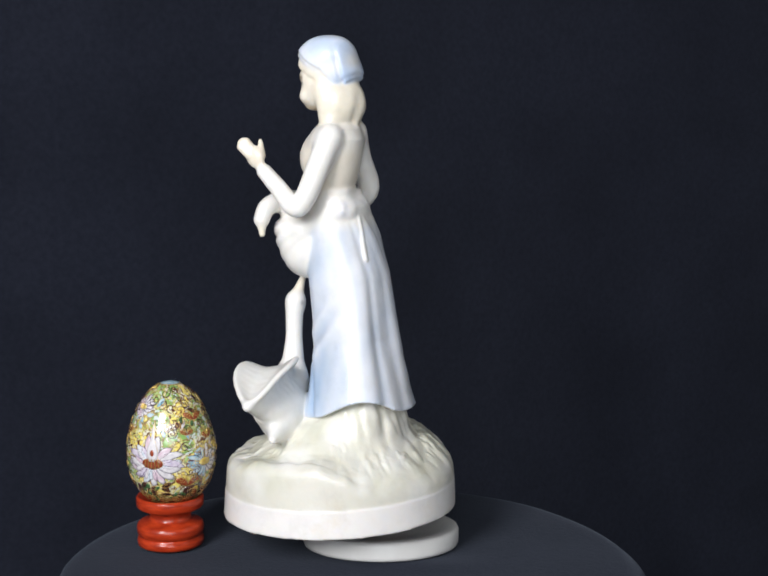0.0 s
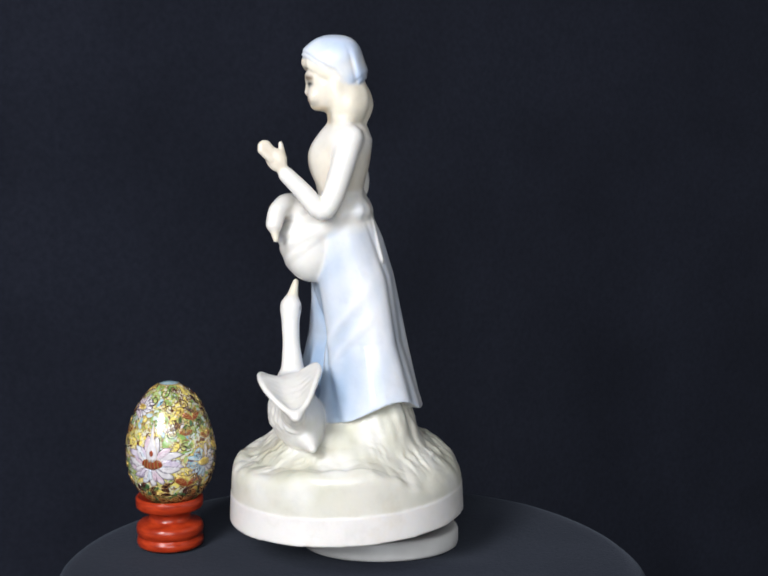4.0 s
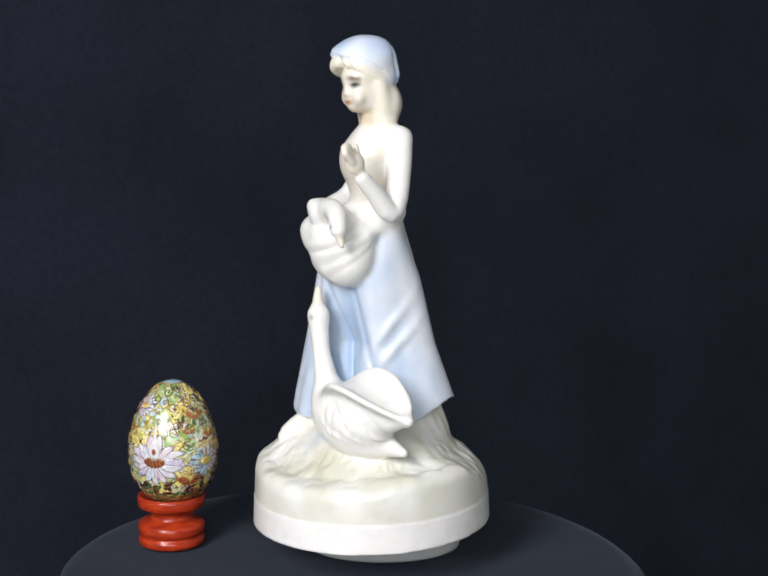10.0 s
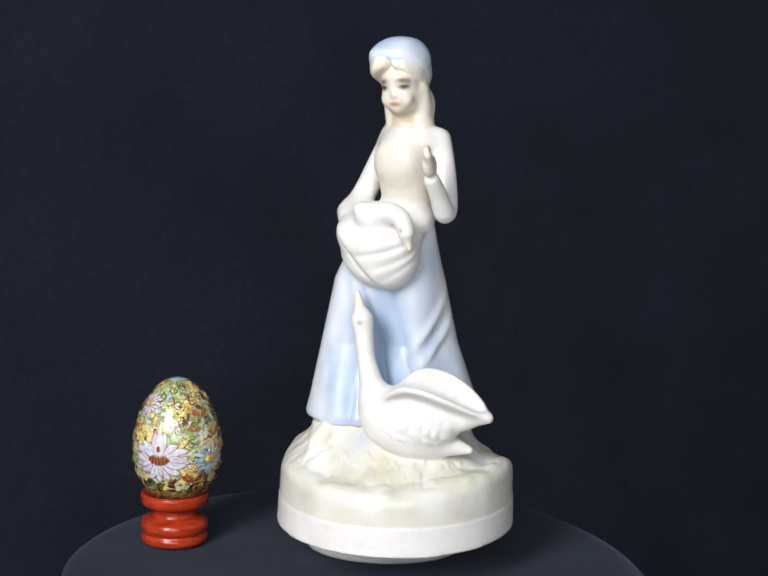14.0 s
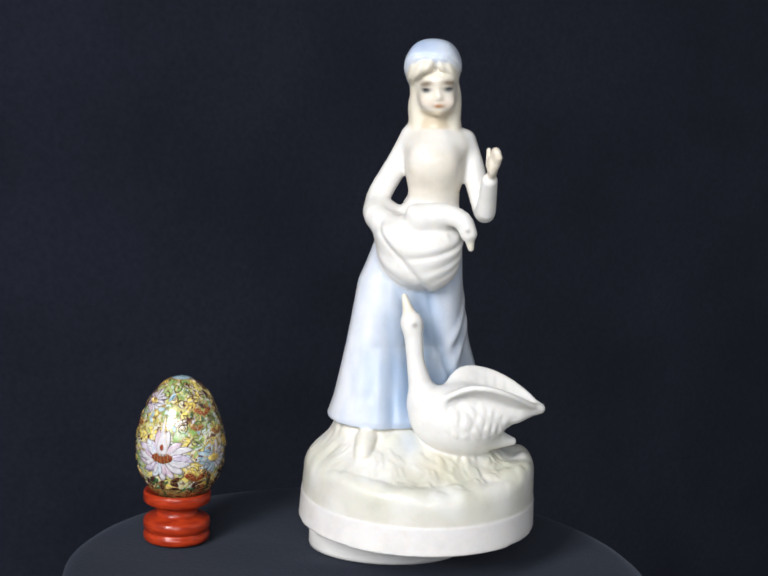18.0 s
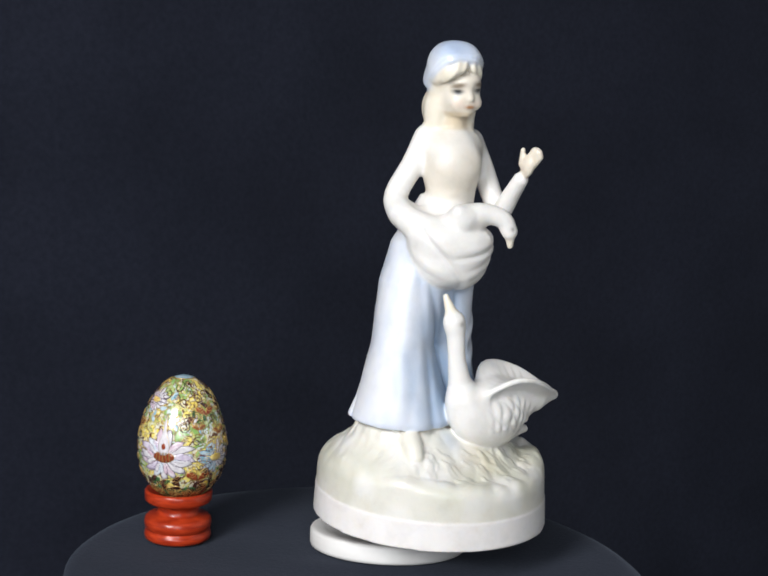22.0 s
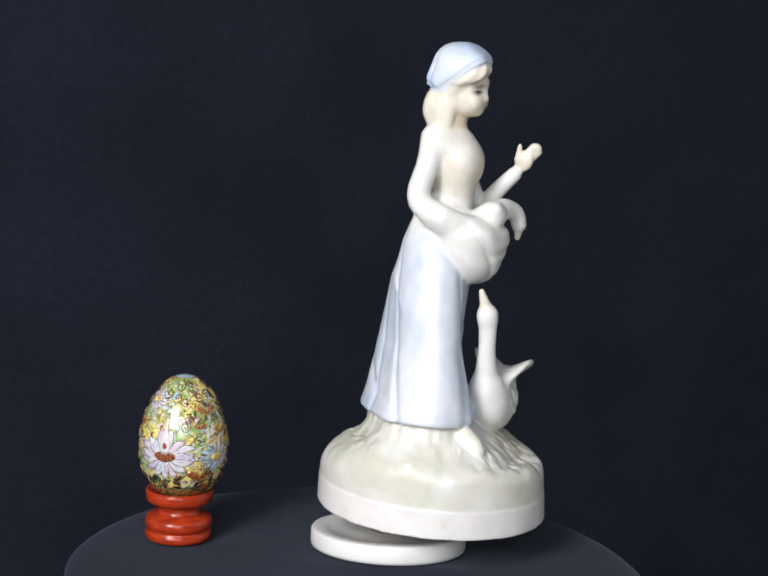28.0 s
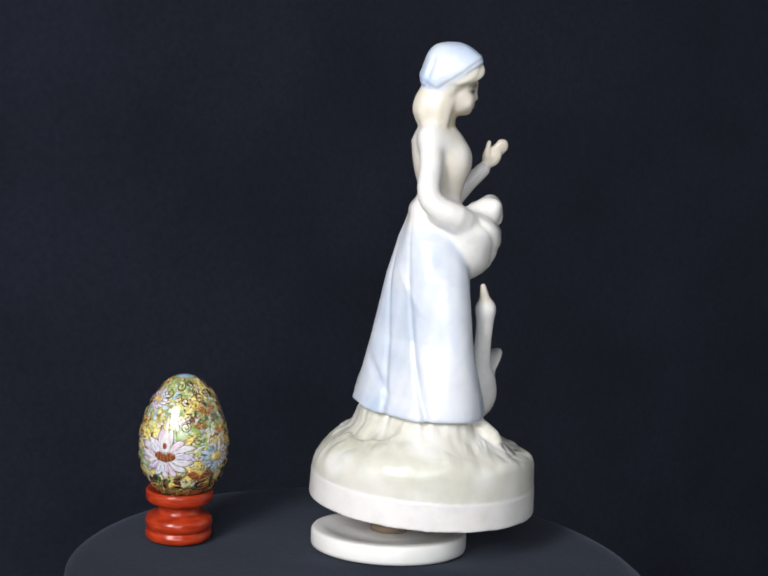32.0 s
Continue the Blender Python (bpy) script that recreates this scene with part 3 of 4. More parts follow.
    nape, _ = ball((13.8, -12.5, 223.6), (11.2, 10.2, 9.4))

    def kerchief(x, y, z):
        """Tied cloth: its lower edge runs from the brow down over the ears to the nape."""
        edge = blend([np.interp(y, (-36, -24, -12, -3), (234.6, 224.6, 216.5, 222.0))], [np.interp(y, (-36, -16, -10, -2), (234.0, 223.6, 215.5, 222.5))], np.clip((x - 8) / 14, 0, 1))[0]
        edge = edge + 0.3 * np.sin(0.6 * x)
        whole = join_soft([crown(x, y, z), top(x, y, z), nape(x, y, z), brow(x, y, z)], 3.0)
        slab = -join_soft([-whole, -(y + 0.36 * (z - 228) + 2.5) * 0.93, -(z - 242.8 - 0.05 * (y + 19.3)), -(z - 237.0 - 0.75 * (y + 32.3)) * 0.8], 3.0)
        fold = y + 10.8 + 0.25 * (z - 226) - 0.3 * np.abs(x - 14)
        crease = 0.7 * np.exp(-(fold / 1.0) ** 2) * np.clip((238 - z) / 8, 0, 1) - 0.6 * np.exp(-((fold - 2.4) / 1.8) ** 2) * np.clip((238 - z) / 8, 0, 1)
        hem = 0.5 * np.exp(-((z - edge - 2.4) / 0.7) ** 2)
        cut = (edge - z) * 0.75
        h = np.maximum(3.2 - np.abs(slab - cut), 0.0) / 3.2
        return np.maximum(slab + crease + hem, cut) + h * h * 0.8
    a(kerchief, ((-2, -38, 212), (32, 2, 246)), scarf_paint, 0.4)

    # arm at her hip, its sleeve running on into the rolled apron
    a(*tube(((5.4, -10.0, 196.8), (-0.8, -11.4, 184.0), (-8.0, -11.2, 171.0), (-9.4, -15.8, 164.4), (-7.8, -25.6, 160.2), (2.6, -35.6, 156.0)),
            (5.4, 5.4, 5.5, 5.8, 5.8, 4.4), 15), WHITE, 3.5)
    a(*limb((-7.0, -20.0, 160.0), (-3.8, -30.0, 151.5), 4.6, 4.0), WHITE, 5.0)
    a(*tube(((0.5, -33.5, 155.0), (8.0, -40.6, 153.0), (16.5, -43.4, 151.6), (25.0, -41.0, 152.6)), (3.6, 3.2, 2.8, 2.0), 9), WHITE, 1.8)
    a(*limb((-4.0, -17.0, 161.0), (11.0, -26.0, 158.6), 4.4, 4.6), WHITE, 5.0)
    # raised arm
    a(*tube(((29.6, -8.6, 195.6), (34.6, -11.8, 183.0), (39.8, -16.6, 167.2), (41.6, -21.4, 164.0), (42.8, -28.8, 172.2), (43.6, -36.0, 179.6)),
            (5.6, 5.4, 5.0, 4.8, 4.1, 3.6), 15), WHITE, 3.0)
    a(*ball((44.8, -40.3, 186.4), (2.6, 4.6, 5.6), (32, 0, 0)), PALM, 2.0)
    a(*limb((43.2, -37.6, 187.0), (42.8, -38.6, 193.6), 1.7, 1.1), PALM, 1.4)
    for k in range(4):
        a(*limb((44.6 + 0.6 * k, -40.4 - 0.7 * k, 188.6 - 0.6 * k), (45.8 + 0.6 * k, -44.4 - 0.7 * k - 0.8 * (k in (1, 2)), 193.6 - 0.9 * k + 0.9 * (k in (1, 2))), 1.75, 1.7), PALM, 0.7)

    # gathered apron like a sling, with folds hanging from side to side
    pouch = (ball((12.0, -29.2, 143.6), (19.2, 14.8, 16.8), (0, 10, 0))[0], ball((5.4, -31.8, 151.0), (14.0, 13.2, 8.5), (0, 14, 14))[0],
             ball((17.4, -32.0, 149.8), (12.8, 11.8, 8.4), (0, -8, -8))[0])

    def apron(x, y, z):
        d = join_soft([q(x, y, z) for q in pouch], 7.0)
        w = np.arctan2(x - 13.0, -(y + 14.0))
        proud = np.clip(z - 152.0 + 34.0 * (w + 0.46), -60, 60)
        d = d - 1.5 / (1 + np.exp(-proud / 1.1)) + 0.5 * np.exp(-((proud + 2.2) / 1.6) ** 2)
        for level, slope, high, wide, at in ((147.4, 4.0, 0.8, 2.2, 0.45), (140.6, 6.5, 0.6, 2.6, 0.7), (133.6, 9.0, 0.35, 2.4, 0.6), (133.0, -8.0, 0.4, 2.4, -0.6)):
            sag = z - 7.0 * w * w - slope * w - level
            near = np.exp(-((w - at) / 0.6) ** 2)
            d = d - high * near * (np.exp(-(sag / wide) ** 2) - 0.8 * np.exp(-((sag + 1.7 * wide) / (0.55 * wide)) ** 2))
        d = d + 0.9
        return d * 0.9
    a(apron, ((-10, -48, 124), (38, -10, 162)), WHITE, 2.0)
    a(*limb((-1, -27, 158), (-4, -16, 162), 4.5, 4.0), WHITE, 3.0)
    a(*limb((28.5, -26, 152), (25.5, -11.5, 160), 3.4, 2.8), WHITE, 4.0)
    # sash and bow at the back
    a(*limb((7, -6.2, 161.6), (25, -6.2, 161.6), 3.0, 3.0), (0.80, 0.80, 0.82), 4.0)
    a(*ball((20.0, -3.6, 161.0), (4.0, 1.9, 2.6), (0, 24, 0)), WHITE, 2.4)
    a(*ball((12.0, -3.6, 161.0), (4.4, 1.9, 2.4), (0, -20, 0)), WHITE, 2.4)
    a(*ball((16.0, -2.8, 160.6), (1.7, 1.5, 1.9)), WHITE, 0.8)
    def out(turn, z):
        """The skirt's surface straight behind, at a height."""
        for r in np.arange(3.4, 50.0, 0.2):
            if shape(7 + 6 * np.clip((z - 120) / 40, 0, 1.4) + r * math.cos(turn), -11 + r * math.sin(turn), np.float64(z)) > -0.5:
                return (7 + 6 * np.clip((z - 120) / 40, 0, 1.4) + r * math.cos(turn), -11 + r * math.sin(turn), z)
    a(*tube([out(1.12, 157.5), out(1.08, 151.0), out(1.02, 145.0), out(0.98, 138.0)], (1.0, 1.0, 1.3, 1.4), 8), WHITE, 0.5)

    # goose carried in the apron
    a(*ball((15.5, -36.0, 159.4), (12.0, 8.0, 6.6), (0, -6, 0)), WHITE, 1.8)
    a(*tube(((14.0, -39.6, 162.4), (20.5, -40.4, 164.0), (27.0, -41.2, 163.8), (33.0, -42.8, 161.4), (35.8, -43.6, 156.2)), (5.4, 5.1, 4.7, 4.2, 3.8), 12), WHITE, 3.0)
    a(*limb((36.0, -43.6, 155.6), (37.0, -42.6, 149.4), 2.7, 1.4), BEAK, 0.8)
    a(*ball((12.8, -40.0, 161.6), (5.6, 5.8, 6.0)), WHITE, 3.0)
    a(*limb((10.2, -43.0, 164.8), (13.5, -41.6, 162.6), 2.8, 3.8), WHITE, 3.0)
    a(*ball((35.6, -47.2, 157.6), (0.6, 0.5, 0.6)), (0.2, 0.18, 0.16), 0.3)

    # goose standing on the mound
    trunk = (ball((33.4, -34.6, 65.6), (19.4, 12.4, 13.4), (0, 14, 24))[0], ball((42.0, -35.0, 69.6), (17.4, 9.0, 9.0), (0, 6, 28))[0],
             ball((21.6, -39.0, 72.4), (10.0, 9.6, 13.0), (0, -18, 10))[0], limb((36, -35, 77), (62, -29.0, 73.0), 4.0, 2.0)[0])

    def plumage(x, y, z):
        """Body with rows of rounded feathers along its flanks."""
        d = join_soft([q(x, y, z) for q in trunk], 5.0)
        s, v = 0.88 * x + 0.47 * y, z + 0.22 * x
        rows = np.abs(np.sin(0.62 * s + 1.9 * wave(x, y, z, 0.27))) * np.abs(np.sin(0.55 * v + 0.2 * s + 1.7 * wave(x, y, z, 0.33)))
        return d - 0.75 * rows * np.clip((x - 27) / 6, 0, 1) * np.clip((z - 60) / 3, 0, 1) * np.clip((y + 24) / -8, 0, 1)
    a(plumage, ((10, -54, 48), (66, -18, 90)), WHITE, 2.0)
    a(*limb((45, -28.5, 60.0), (59.4, -22.8, 57.2), 7.6, 2.0), WHITE, 3.0)
    a(*tube(((18.6, -39.2, 78), (16.4, -39.9, 86), (14.0, -40.8, 97), (12.9, -41.2, 107), (11.8, -41.2, 114.0)), (7.0, 5.3, 4.0, 4.3, 4.7), 14), WHITE, 4.0)
    a(*ball((11.6, -41.2, 113.4), (4.7, 4.6, 6.2), (0, -14, 0)), WHITE, 2.0)
    a(*limb((10.2, -40.8, 118), (7.6, -39.4, 125.6), 2.9, 1.4), BEAK, 1.4)
    for e in ((13.4, -45.6, 113.6), (12.8, -36.8, 113.6)):
        a(*ball(e, (0.7, 0.5, 0.7)), (0.2, 0.18, 0.16), 0.3)
    # its two raised wings, meeting over the tail
    tip = (71.6, -27.7, 74.8)
    spine = glide(((25, -41.0, 79.5), (31, -40.0, 81.4), (39, -38.0, 81.6), (48, -35.0, 78.6), (58, -31.6, 74.6), (66, -29.2, 73.4), tip), 15)
    for rim in (((26, -44.5, 78.5), (31, -47.8, 82.4), (40.5, -50.0, 87.0), (50, -48.4, 86.6), (59, -43.4, 83.0), (67, -35.0, 78.0), tip),
                ((27, -36.5, 81.5), (31, -29.5, 88.0), (36, -25.0, 91.0), (45, -21.8, 90.2), (55.5, -22.0, 86.4), (65, -23.4, 80.4), tip)):
        a(*sheet(spine, glide(rim, 15), 1.35), WHITE, 4.5)
    a(*tube(((28, -39.8, 77.5), (37, -37.6, 78.6), (48, -34.5, 75.6), (60, -31, 72.0)), (3.6, 4.4, 4.0, 2.6), 10), WHITE, 7.0)

    points, faces = clay.skin()
    tint = clay.paint(points)
    me = bpy.data.meshes.new("figurine")
    me.from_pydata((points * 0.001).tolist(), [], faces.tolist())
    layer = me.color_attributes.new("glaze", "FLOAT_COLOR", "POINT")
    layer.data.foreach_set("color", np.concatenate([tint, np.ones((len(tint), 1))], 1).astype(np.float32).ravel())
    me.materials.append(PORCELAIN)
    me.shade_smooth()
    me.update()
    return tagged(new("figurine", me), "glazed porcelain figurine of a goose girl in pale blue and white", "figurine")


# ---- the egg on its stand ----
EGG_X, EGG_Y = -0.1037, -0.0042
EGG_LOW, EGG_TALL = 0.0204, 0.0612


def egg_radius(u):
    """Radius along the egg's height, u from 0 at the foot to 1 at the top."""
    t = 2 * u - 1
    return 0.0212 * math.sqrt(max(0.0, 1 - t * t)) * (1 - 0.13 * t + 0.02 * t * t) * 1.005


def egg_stand():
    stand = empty("egg_stand")
    part("turned_body", lathe([(0, 0.0004), (0.0148, 0.0004), (0.0159, 0.0011), (0.0163, 0.0028), (0.0159, 0.0046), (0.0149, 0.0053),
                               (0.0151, 0.0058), (0.0160, 0.0067), (0.0164, 0.0088), (0.0160, 0.0110), (0.0148, 0.0121), (0.0112, 0.0128),
                               (0.0101, 0.0140), (0.0100, 0.0168), (0.0104, 0.0181), (0.0126, 0.0189), (0.0155, 0.0193), (0.0163, 0.0203),
                               (0.0164, 0.0242), (0.0157, 0.0252), (0.0146, 0.0250), (0.0120, 0.0222), (0.0, 0.0204)], 72), WOOD, stand)
    return tagged(stand, "small turned stand of red-lacquered wood", "egg stand")


def enamel(name, colour, other, rough=0.22):
    """Fired enamel: colour clouded by a second one, glassy."""
    m, n, l, b = material(name, colour, rough)
    k = node(n, "ShaderNodeTexNoise", Scale=420.0, Detail=3.0)
    l.new(coords(n), k.inputs["Vector"])
    l.new(mix(n, l, "MIX", ramp(n, l, k.outputs[0], [(0.38, (0, 0, 0)), (0.62, (1, 1, 1))]), colour, other), b.inputs["Base Color"])
    b.inputs["Coat Weight"].default_value = 1.0
    b.inputs["Coat Roughness"].default_value = 0.10
    b.inputs["Coat IOR"].default_value = 1.65
    bump(n, l, b, k.outputs[0], 0.05, 0.0002)
    return m


def cell_enamel():
    """Ground of the egg: small enamel cells between gilt wires."""
    m, n, l, b = material("cell_enamel", (0.4, 0.35, 0.1), 0.25)
    c = coords(n)
    bend = node(n, "ShaderNodeTexNoise", Scale=260.0, Detail=2.0)
    l.new(c, bend.inputs["Vector"])
    warped = n.new("ShaderNodeVectorMath")
    warped.operation = "MULTIPLY_ADD"
    warped.inputs[1].default_value = (0.007, 0.007, 0.007)
    l.new(bend.outputs["Color"], warped.inputs[0])
    l.new(c, warped.inputs[2])
    cell = node(n, "ShaderNodeTexVoronoi", Scale=430.0)
    wire = node(n, "ShaderNodeTexVoronoi", Scale=430.0)
    wire.feature = "DISTANCE_TO_EDGE"
    for k in (cell, wire):
        l.new(warped.outputs[0], k.inputs["Vector"])
    split = n.new("ShaderNodeSeparateColor")
    l.new(cell.outputs["Color"], split.inputs[0])
    zone = node(n, "ShaderNodeTexNoise", Scale=88.0, Detail=1.5)
    l.new(c, zone.inputs["Vector"])
    pick = n.new("ShaderNodeMath")
    pick.operation = "MULTIPLY_ADD"
    pick.use_clamp = True
    pick.inputs[1].default_value = 0.38
    l.new(split.outputs[0], pick.inputs[0])
    shift = node(n, "ShaderNodeMapRange", From_Min=0.36, From_Max=0.64, To_Min=0.0, To_Max=0.62)
    l.new(zone.outputs[0], shift.inputs[0])
    l.new(shift.outputs[0], pick.inputs[2])
    cells = ramp(n, l, pick.outputs[0], [(0.0, (0.86, 0.68, 0.12)), (0.12, (0.78, 0.72, 0.46)), (0.22, (0.86, 0.72, 0.18)), (0.34, (0.12, 0.045, 0.025)), (0.40, (0.70, 0.68, 0.54)), (0.50, (0.62, 0.60, 0.20)),
                                         (0.60, (0.26, 0.44, 0.12)), (0.72, (0.58, 0.66, 0.62)), (0.80, (0.10, 0.20, 0.06)), (0.87, (0.44, 0.56, 0.22))])
    cells.node.color_ramp.interpolation = "CONSTANT"
    edge = ramp(n, l, wire.outputs["Distance"], [(0.025, (1, 1, 1)), (0.07, (0, 0, 0))])
    l.new(mix(n, l, "MIX", edge, cells, (0.26, 0.15, 0.05)), b.inputs["Base Color"])
    b.inputs["Coat Weight"].default_value = 1.0
    b.inputs["Coat Roughness"].default_value = 0.10
    b.inputs["Coat IOR"].default_value = 1.65
    bump(n, l, b, edge, 0.12, 0.0002)
    return m


GROUND = cell_enamel()
GILT = material("gilt_wire", (0.60, 0.41, 0.13), 0.32, 0.7)[0]
INK = enamel("dark_enamel_line", (0.10, 0.08, 0.12), (0.22, 0.18, 0.24))
PINK = enamel("pink_enamel", (0.62, 0.46, 0.54), (0.76, 0.68, 0.72))
LILAC = enamel("lilac_enamel", (0.50, 0.42, 0.56), (0.68, 0.62, 0.70))
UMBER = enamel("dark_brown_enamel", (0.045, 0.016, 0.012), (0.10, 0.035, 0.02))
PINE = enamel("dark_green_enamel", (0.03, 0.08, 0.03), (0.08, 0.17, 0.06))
RUST = enamel("rust_enamel", (0.22, 0.035, 0.015), (0.32, 0.07, 0.025))
LEAF = enamel("green_enamel", (0.22, 0.42, 0.10), (0.46, 0.58, 0.24))
AMBER = enamel("yellow_enamel", (0.74, 0.58, 0.10), (0.80, 0.70, 0.28))
SKY = enamel("blue_enamel", (0.22, 0.42, 0.52), (0.52, 0.64, 0.70))
SILVER = enamel("grey_blue_enamel", (0.50, 0.58, 0.66), (0.74, 0.76, 0.80))
PEARL = enamel("white_enamel", (0.60, 0.57, 0.60), (0.76, 0.73, 0.74))


def on_egg(azimuth, height, u, v, lift):
    """A place on the egg: from a spot given by azimuth (0 towards -y) and height, u to the right and v up, all in metres."""
    z = min(max(height + v, 0.0015), EGG_TALL - 0.0012)
    k = z / EGG_TALL
    r = egg_radius(k)
    slope = (egg_radius(min(k + 0.01, 1)) - egg_radius(max(k - 0.01, 0))) / (0.02 * EGG_TALL)
    a = azimuth + u / max(r, 0.006)
    m = 1 / math.sqrt(1 + slope * slope)
    r += lift * m
    return Vector((r * math.sin(a), -r * math.cos(a), EGG_LOW + z - lift * slope * m))


def patch(azimuth, height, outline, lift):
    """A raised enamel field inside an outline of (u, v) points, with a rounded top."""
    bm = bmesh.new()
    mid = (sum(p[0] for p in outline) / len(outline), sum(p[1] for p in outline) / len(outline))
    rings = []
    for k, h in ((1.0, -0.0003), (0.97, 0.92), (0.7, 0.99), (0.35, 1.0)):
        rings.append([bm.verts.new(on_egg(azimuth, height, mid[0] + (u - mid[0]) * k, mid[1] + (v - mid[1]) * k, h if h < 0 else 0.6 * h * lift)) for u, v in outline])
    for lo, hi in zip(rings, rings[1:]):
        for i in range(len(lo)):
            j = (i + 1) % len(lo)
            bm.faces.new((lo[i], lo[j], hi[j], hi[i]))
    bm.faces.new(rings[-1])
    bmesh.ops.recalc_face_normals(bm, faces=bm.faces)
    return bm


def wire(azimuth, height, line, radius, closed=False, lift=0.00018):
    """A gilt wire laid on the egg along (u, v) points."""
    pts = [on_egg(azimuth, height, u, v, lift) for u, v in line]
    bm = bmesh.new()
    rings = []
    for i, p in enumerate(pts):
        q = pts[(i + 1) % len(pts)] if closed or i + 1 < len(pts) else 2 * p - pts[i - 1]
        along = (q - p).normalized()
        out = Vector((p.x, p.y, 0)).normalized()
        side = along.cross(out).normalized()
        rings.append([bm.verts.new(p + (side * math.cos(t) + out * math.sin(t)) * radius) for t in (0, 1.57, 3.14, 4.71)])
    pairs = list(zip(rings, rings[1:])) + ([(rings[-1], rings[0])] if closed else [])
    for lo, hi in pairs:
        for i in range(4):
            j = (i + 1) % 4
            bm.faces.new((lo[i], lo[j], hi[j], hi[i]))
    bmesh.ops.recalc_face_normals(bm, faces=bm.faces)
    return bm


def petal_outline(u, v, angle, long, wide, hook=0.0, n=14):
    """A pointed leaf from (u, v) outwards at an angle, its tip bent by hook."""
    c, s = math.cos(angle), math.sin(angle)
    pts = []
    for i in range(n):
        t = i / (n / 2)
        side = 1 if t < 1 else -1
        x = t if t < 1 else 2 - t
        w = side * wide * math.sin(math.pi * min(1, x * 0.92 + 0.05) ** 1.45) ** 0.6
        a, b = x * long, w + hook * x * x
        pts.append((u + a * c - b * s, v + a * s + b * c))
    return pts


def spiral(u, v, size, start, turns, flip):
    pts = []
    n = int(18 * turns)
    for i in range(n + 1):
        f = i / n
        r = size * (0.16 + 0.84 * f)
        a = start + flip * turns * 2 * math.pi * f
        pts.append((u + r * math.cos(a), v + r * math.sin(a)))
    return pts


def cloisonne_egg():
    egg = empty("cloisonne_egg")
    part("body", lathe([(egg_radius(k / 48), EGG_LOW + EGG_TALL * k / 48) for k in range(49)], 96), GROUND, egg, "enamel cells between gilt wires")

    def field(name, az, h, outline, mat, lift=0.00045, rim=True, label=""):
        ob = part(name, patch(az, h, outline, lift), mat, egg, label)
        if rim:
            part("wire", wire(az, h, outline, 0.00019, True), INK if name == "petal" else GILT, ob)

    def flower(az, h, size, mats, heart, label):
        spread = ((108, 1.02, -0.10, 0.10), (72, 1.02, 0.10, 0.10), (140, 1.06, 0.20, 0.11), (40, 1.06, -0.20, 0.11), (124, 0.86, 0.10, 0.10), (56, 0.86, -0.10, 0.10),
                  (162, 1.00, 0.22, 0.11), (18, 1.00, -0.22, 0.11), (184, 0.96, -0.12, 0.11), (-4, 0.96, 0.12, 0.11), (206, 0.90, -0.18, 0.11), (-26, 0.90, 0.18, 0.11),
                  (228, 0.80, -0.12, 0.11), (-48, 0.80, 0.12, 0.11), (250, 0.74, -0.06, 0.10), (-70, 0.74, 0.06, 0.10), (270, 0.78, 0.0, 0.10))
        for i, (deg, k, hook, wide) in enumerate(spread):
            a = radians(deg)
            field("petal", az, h, petal_outline(0.18 * size * math.cos(a), 0.12 * size * math.sin(a), a, 0.80 * k * size, 1.12 * wide * size, 1.6 * hook * size),
                  mats[i % len(mats)], 0.0004 + 0.00005 * (i % 3), label=label)
        for i, (deg, k, hook, wide) in enumerate(spread[::2] if size > 0.012 else ()):
            a = radians(deg + 9)
            field("petal", az, h, petal_outline(0.20 * size * math.cos(a), 0.14 * size * math.sin(a), a, 0.52 * k * size, 0.06 * size, -0.6 * hook * size),
                  mats[(i + 2) % len(mats)], 0.0006, label=label)
        field("heart", az, h, [(0.36 * size * math.cos(t), 0.05 * size + 0.17 * size * math.sin(t)) for t in (2 * math.pi * i / 16 for i in range(16))], heart, 0.00075, label="rust-red flower heart")
        for i in range(5):
            x = (-0.24 + 0.12 * i) * size
            part("wire", wire(az, h, [(x, -0.08 * size), (x * 0.9, 0.02 * size), (x * 0.8, 0.20 * size)], 0.00022, lift=0.00085), GILT, egg)

    # the large flower, with a white drop above its heart
    az = radians(-17)
    flower(az, 0.0250, 0.0150, (PINK, PEARL, LILAC, PEARL, SILVER), RUST, "pink and white enamel petal")
    flame = [(0.0, 0.0205), (0.0006, 0.0165), (0.0008, 0.0135), (0.0013, 0.0108), (0.0024, 0.0082), (0.0030, 0.0055), (0.0026, 0.0030), (0.0014, 0.0014)]
    field("drop", az, 0.0250, flame + [(-u, v) for u, v in flame[:0:-1]], PEARL, 0.0009, label="white enamel drop")
    field("drop_core", az, 0.0250, [(0.0010 * math.sin(t), 0.0058 + 0.0016 * math.cos(t)) for t in (2 * math.pi * i / 10 for i in range(10))], RUST, 0.0012, label="dark red core")
    # smaller blossoms round the egg
    flower(radians(54), 0.0245, 0.0100, (SKY, PEARL), AMBER, "pale blue enamel petal")
    flower(radians(118), 0.030, 0.0080, (PINK, LILAC), RUST, "pink enamel petal")
    flower(radians(-125), 0.026, 0.0095, (PINK, PEARL), RUST, "pink enamel petal")
    flower(radians(-50), 0.0505, 0.0066, (PINK, PEARL), AMBER, "pink and white enamel petal")
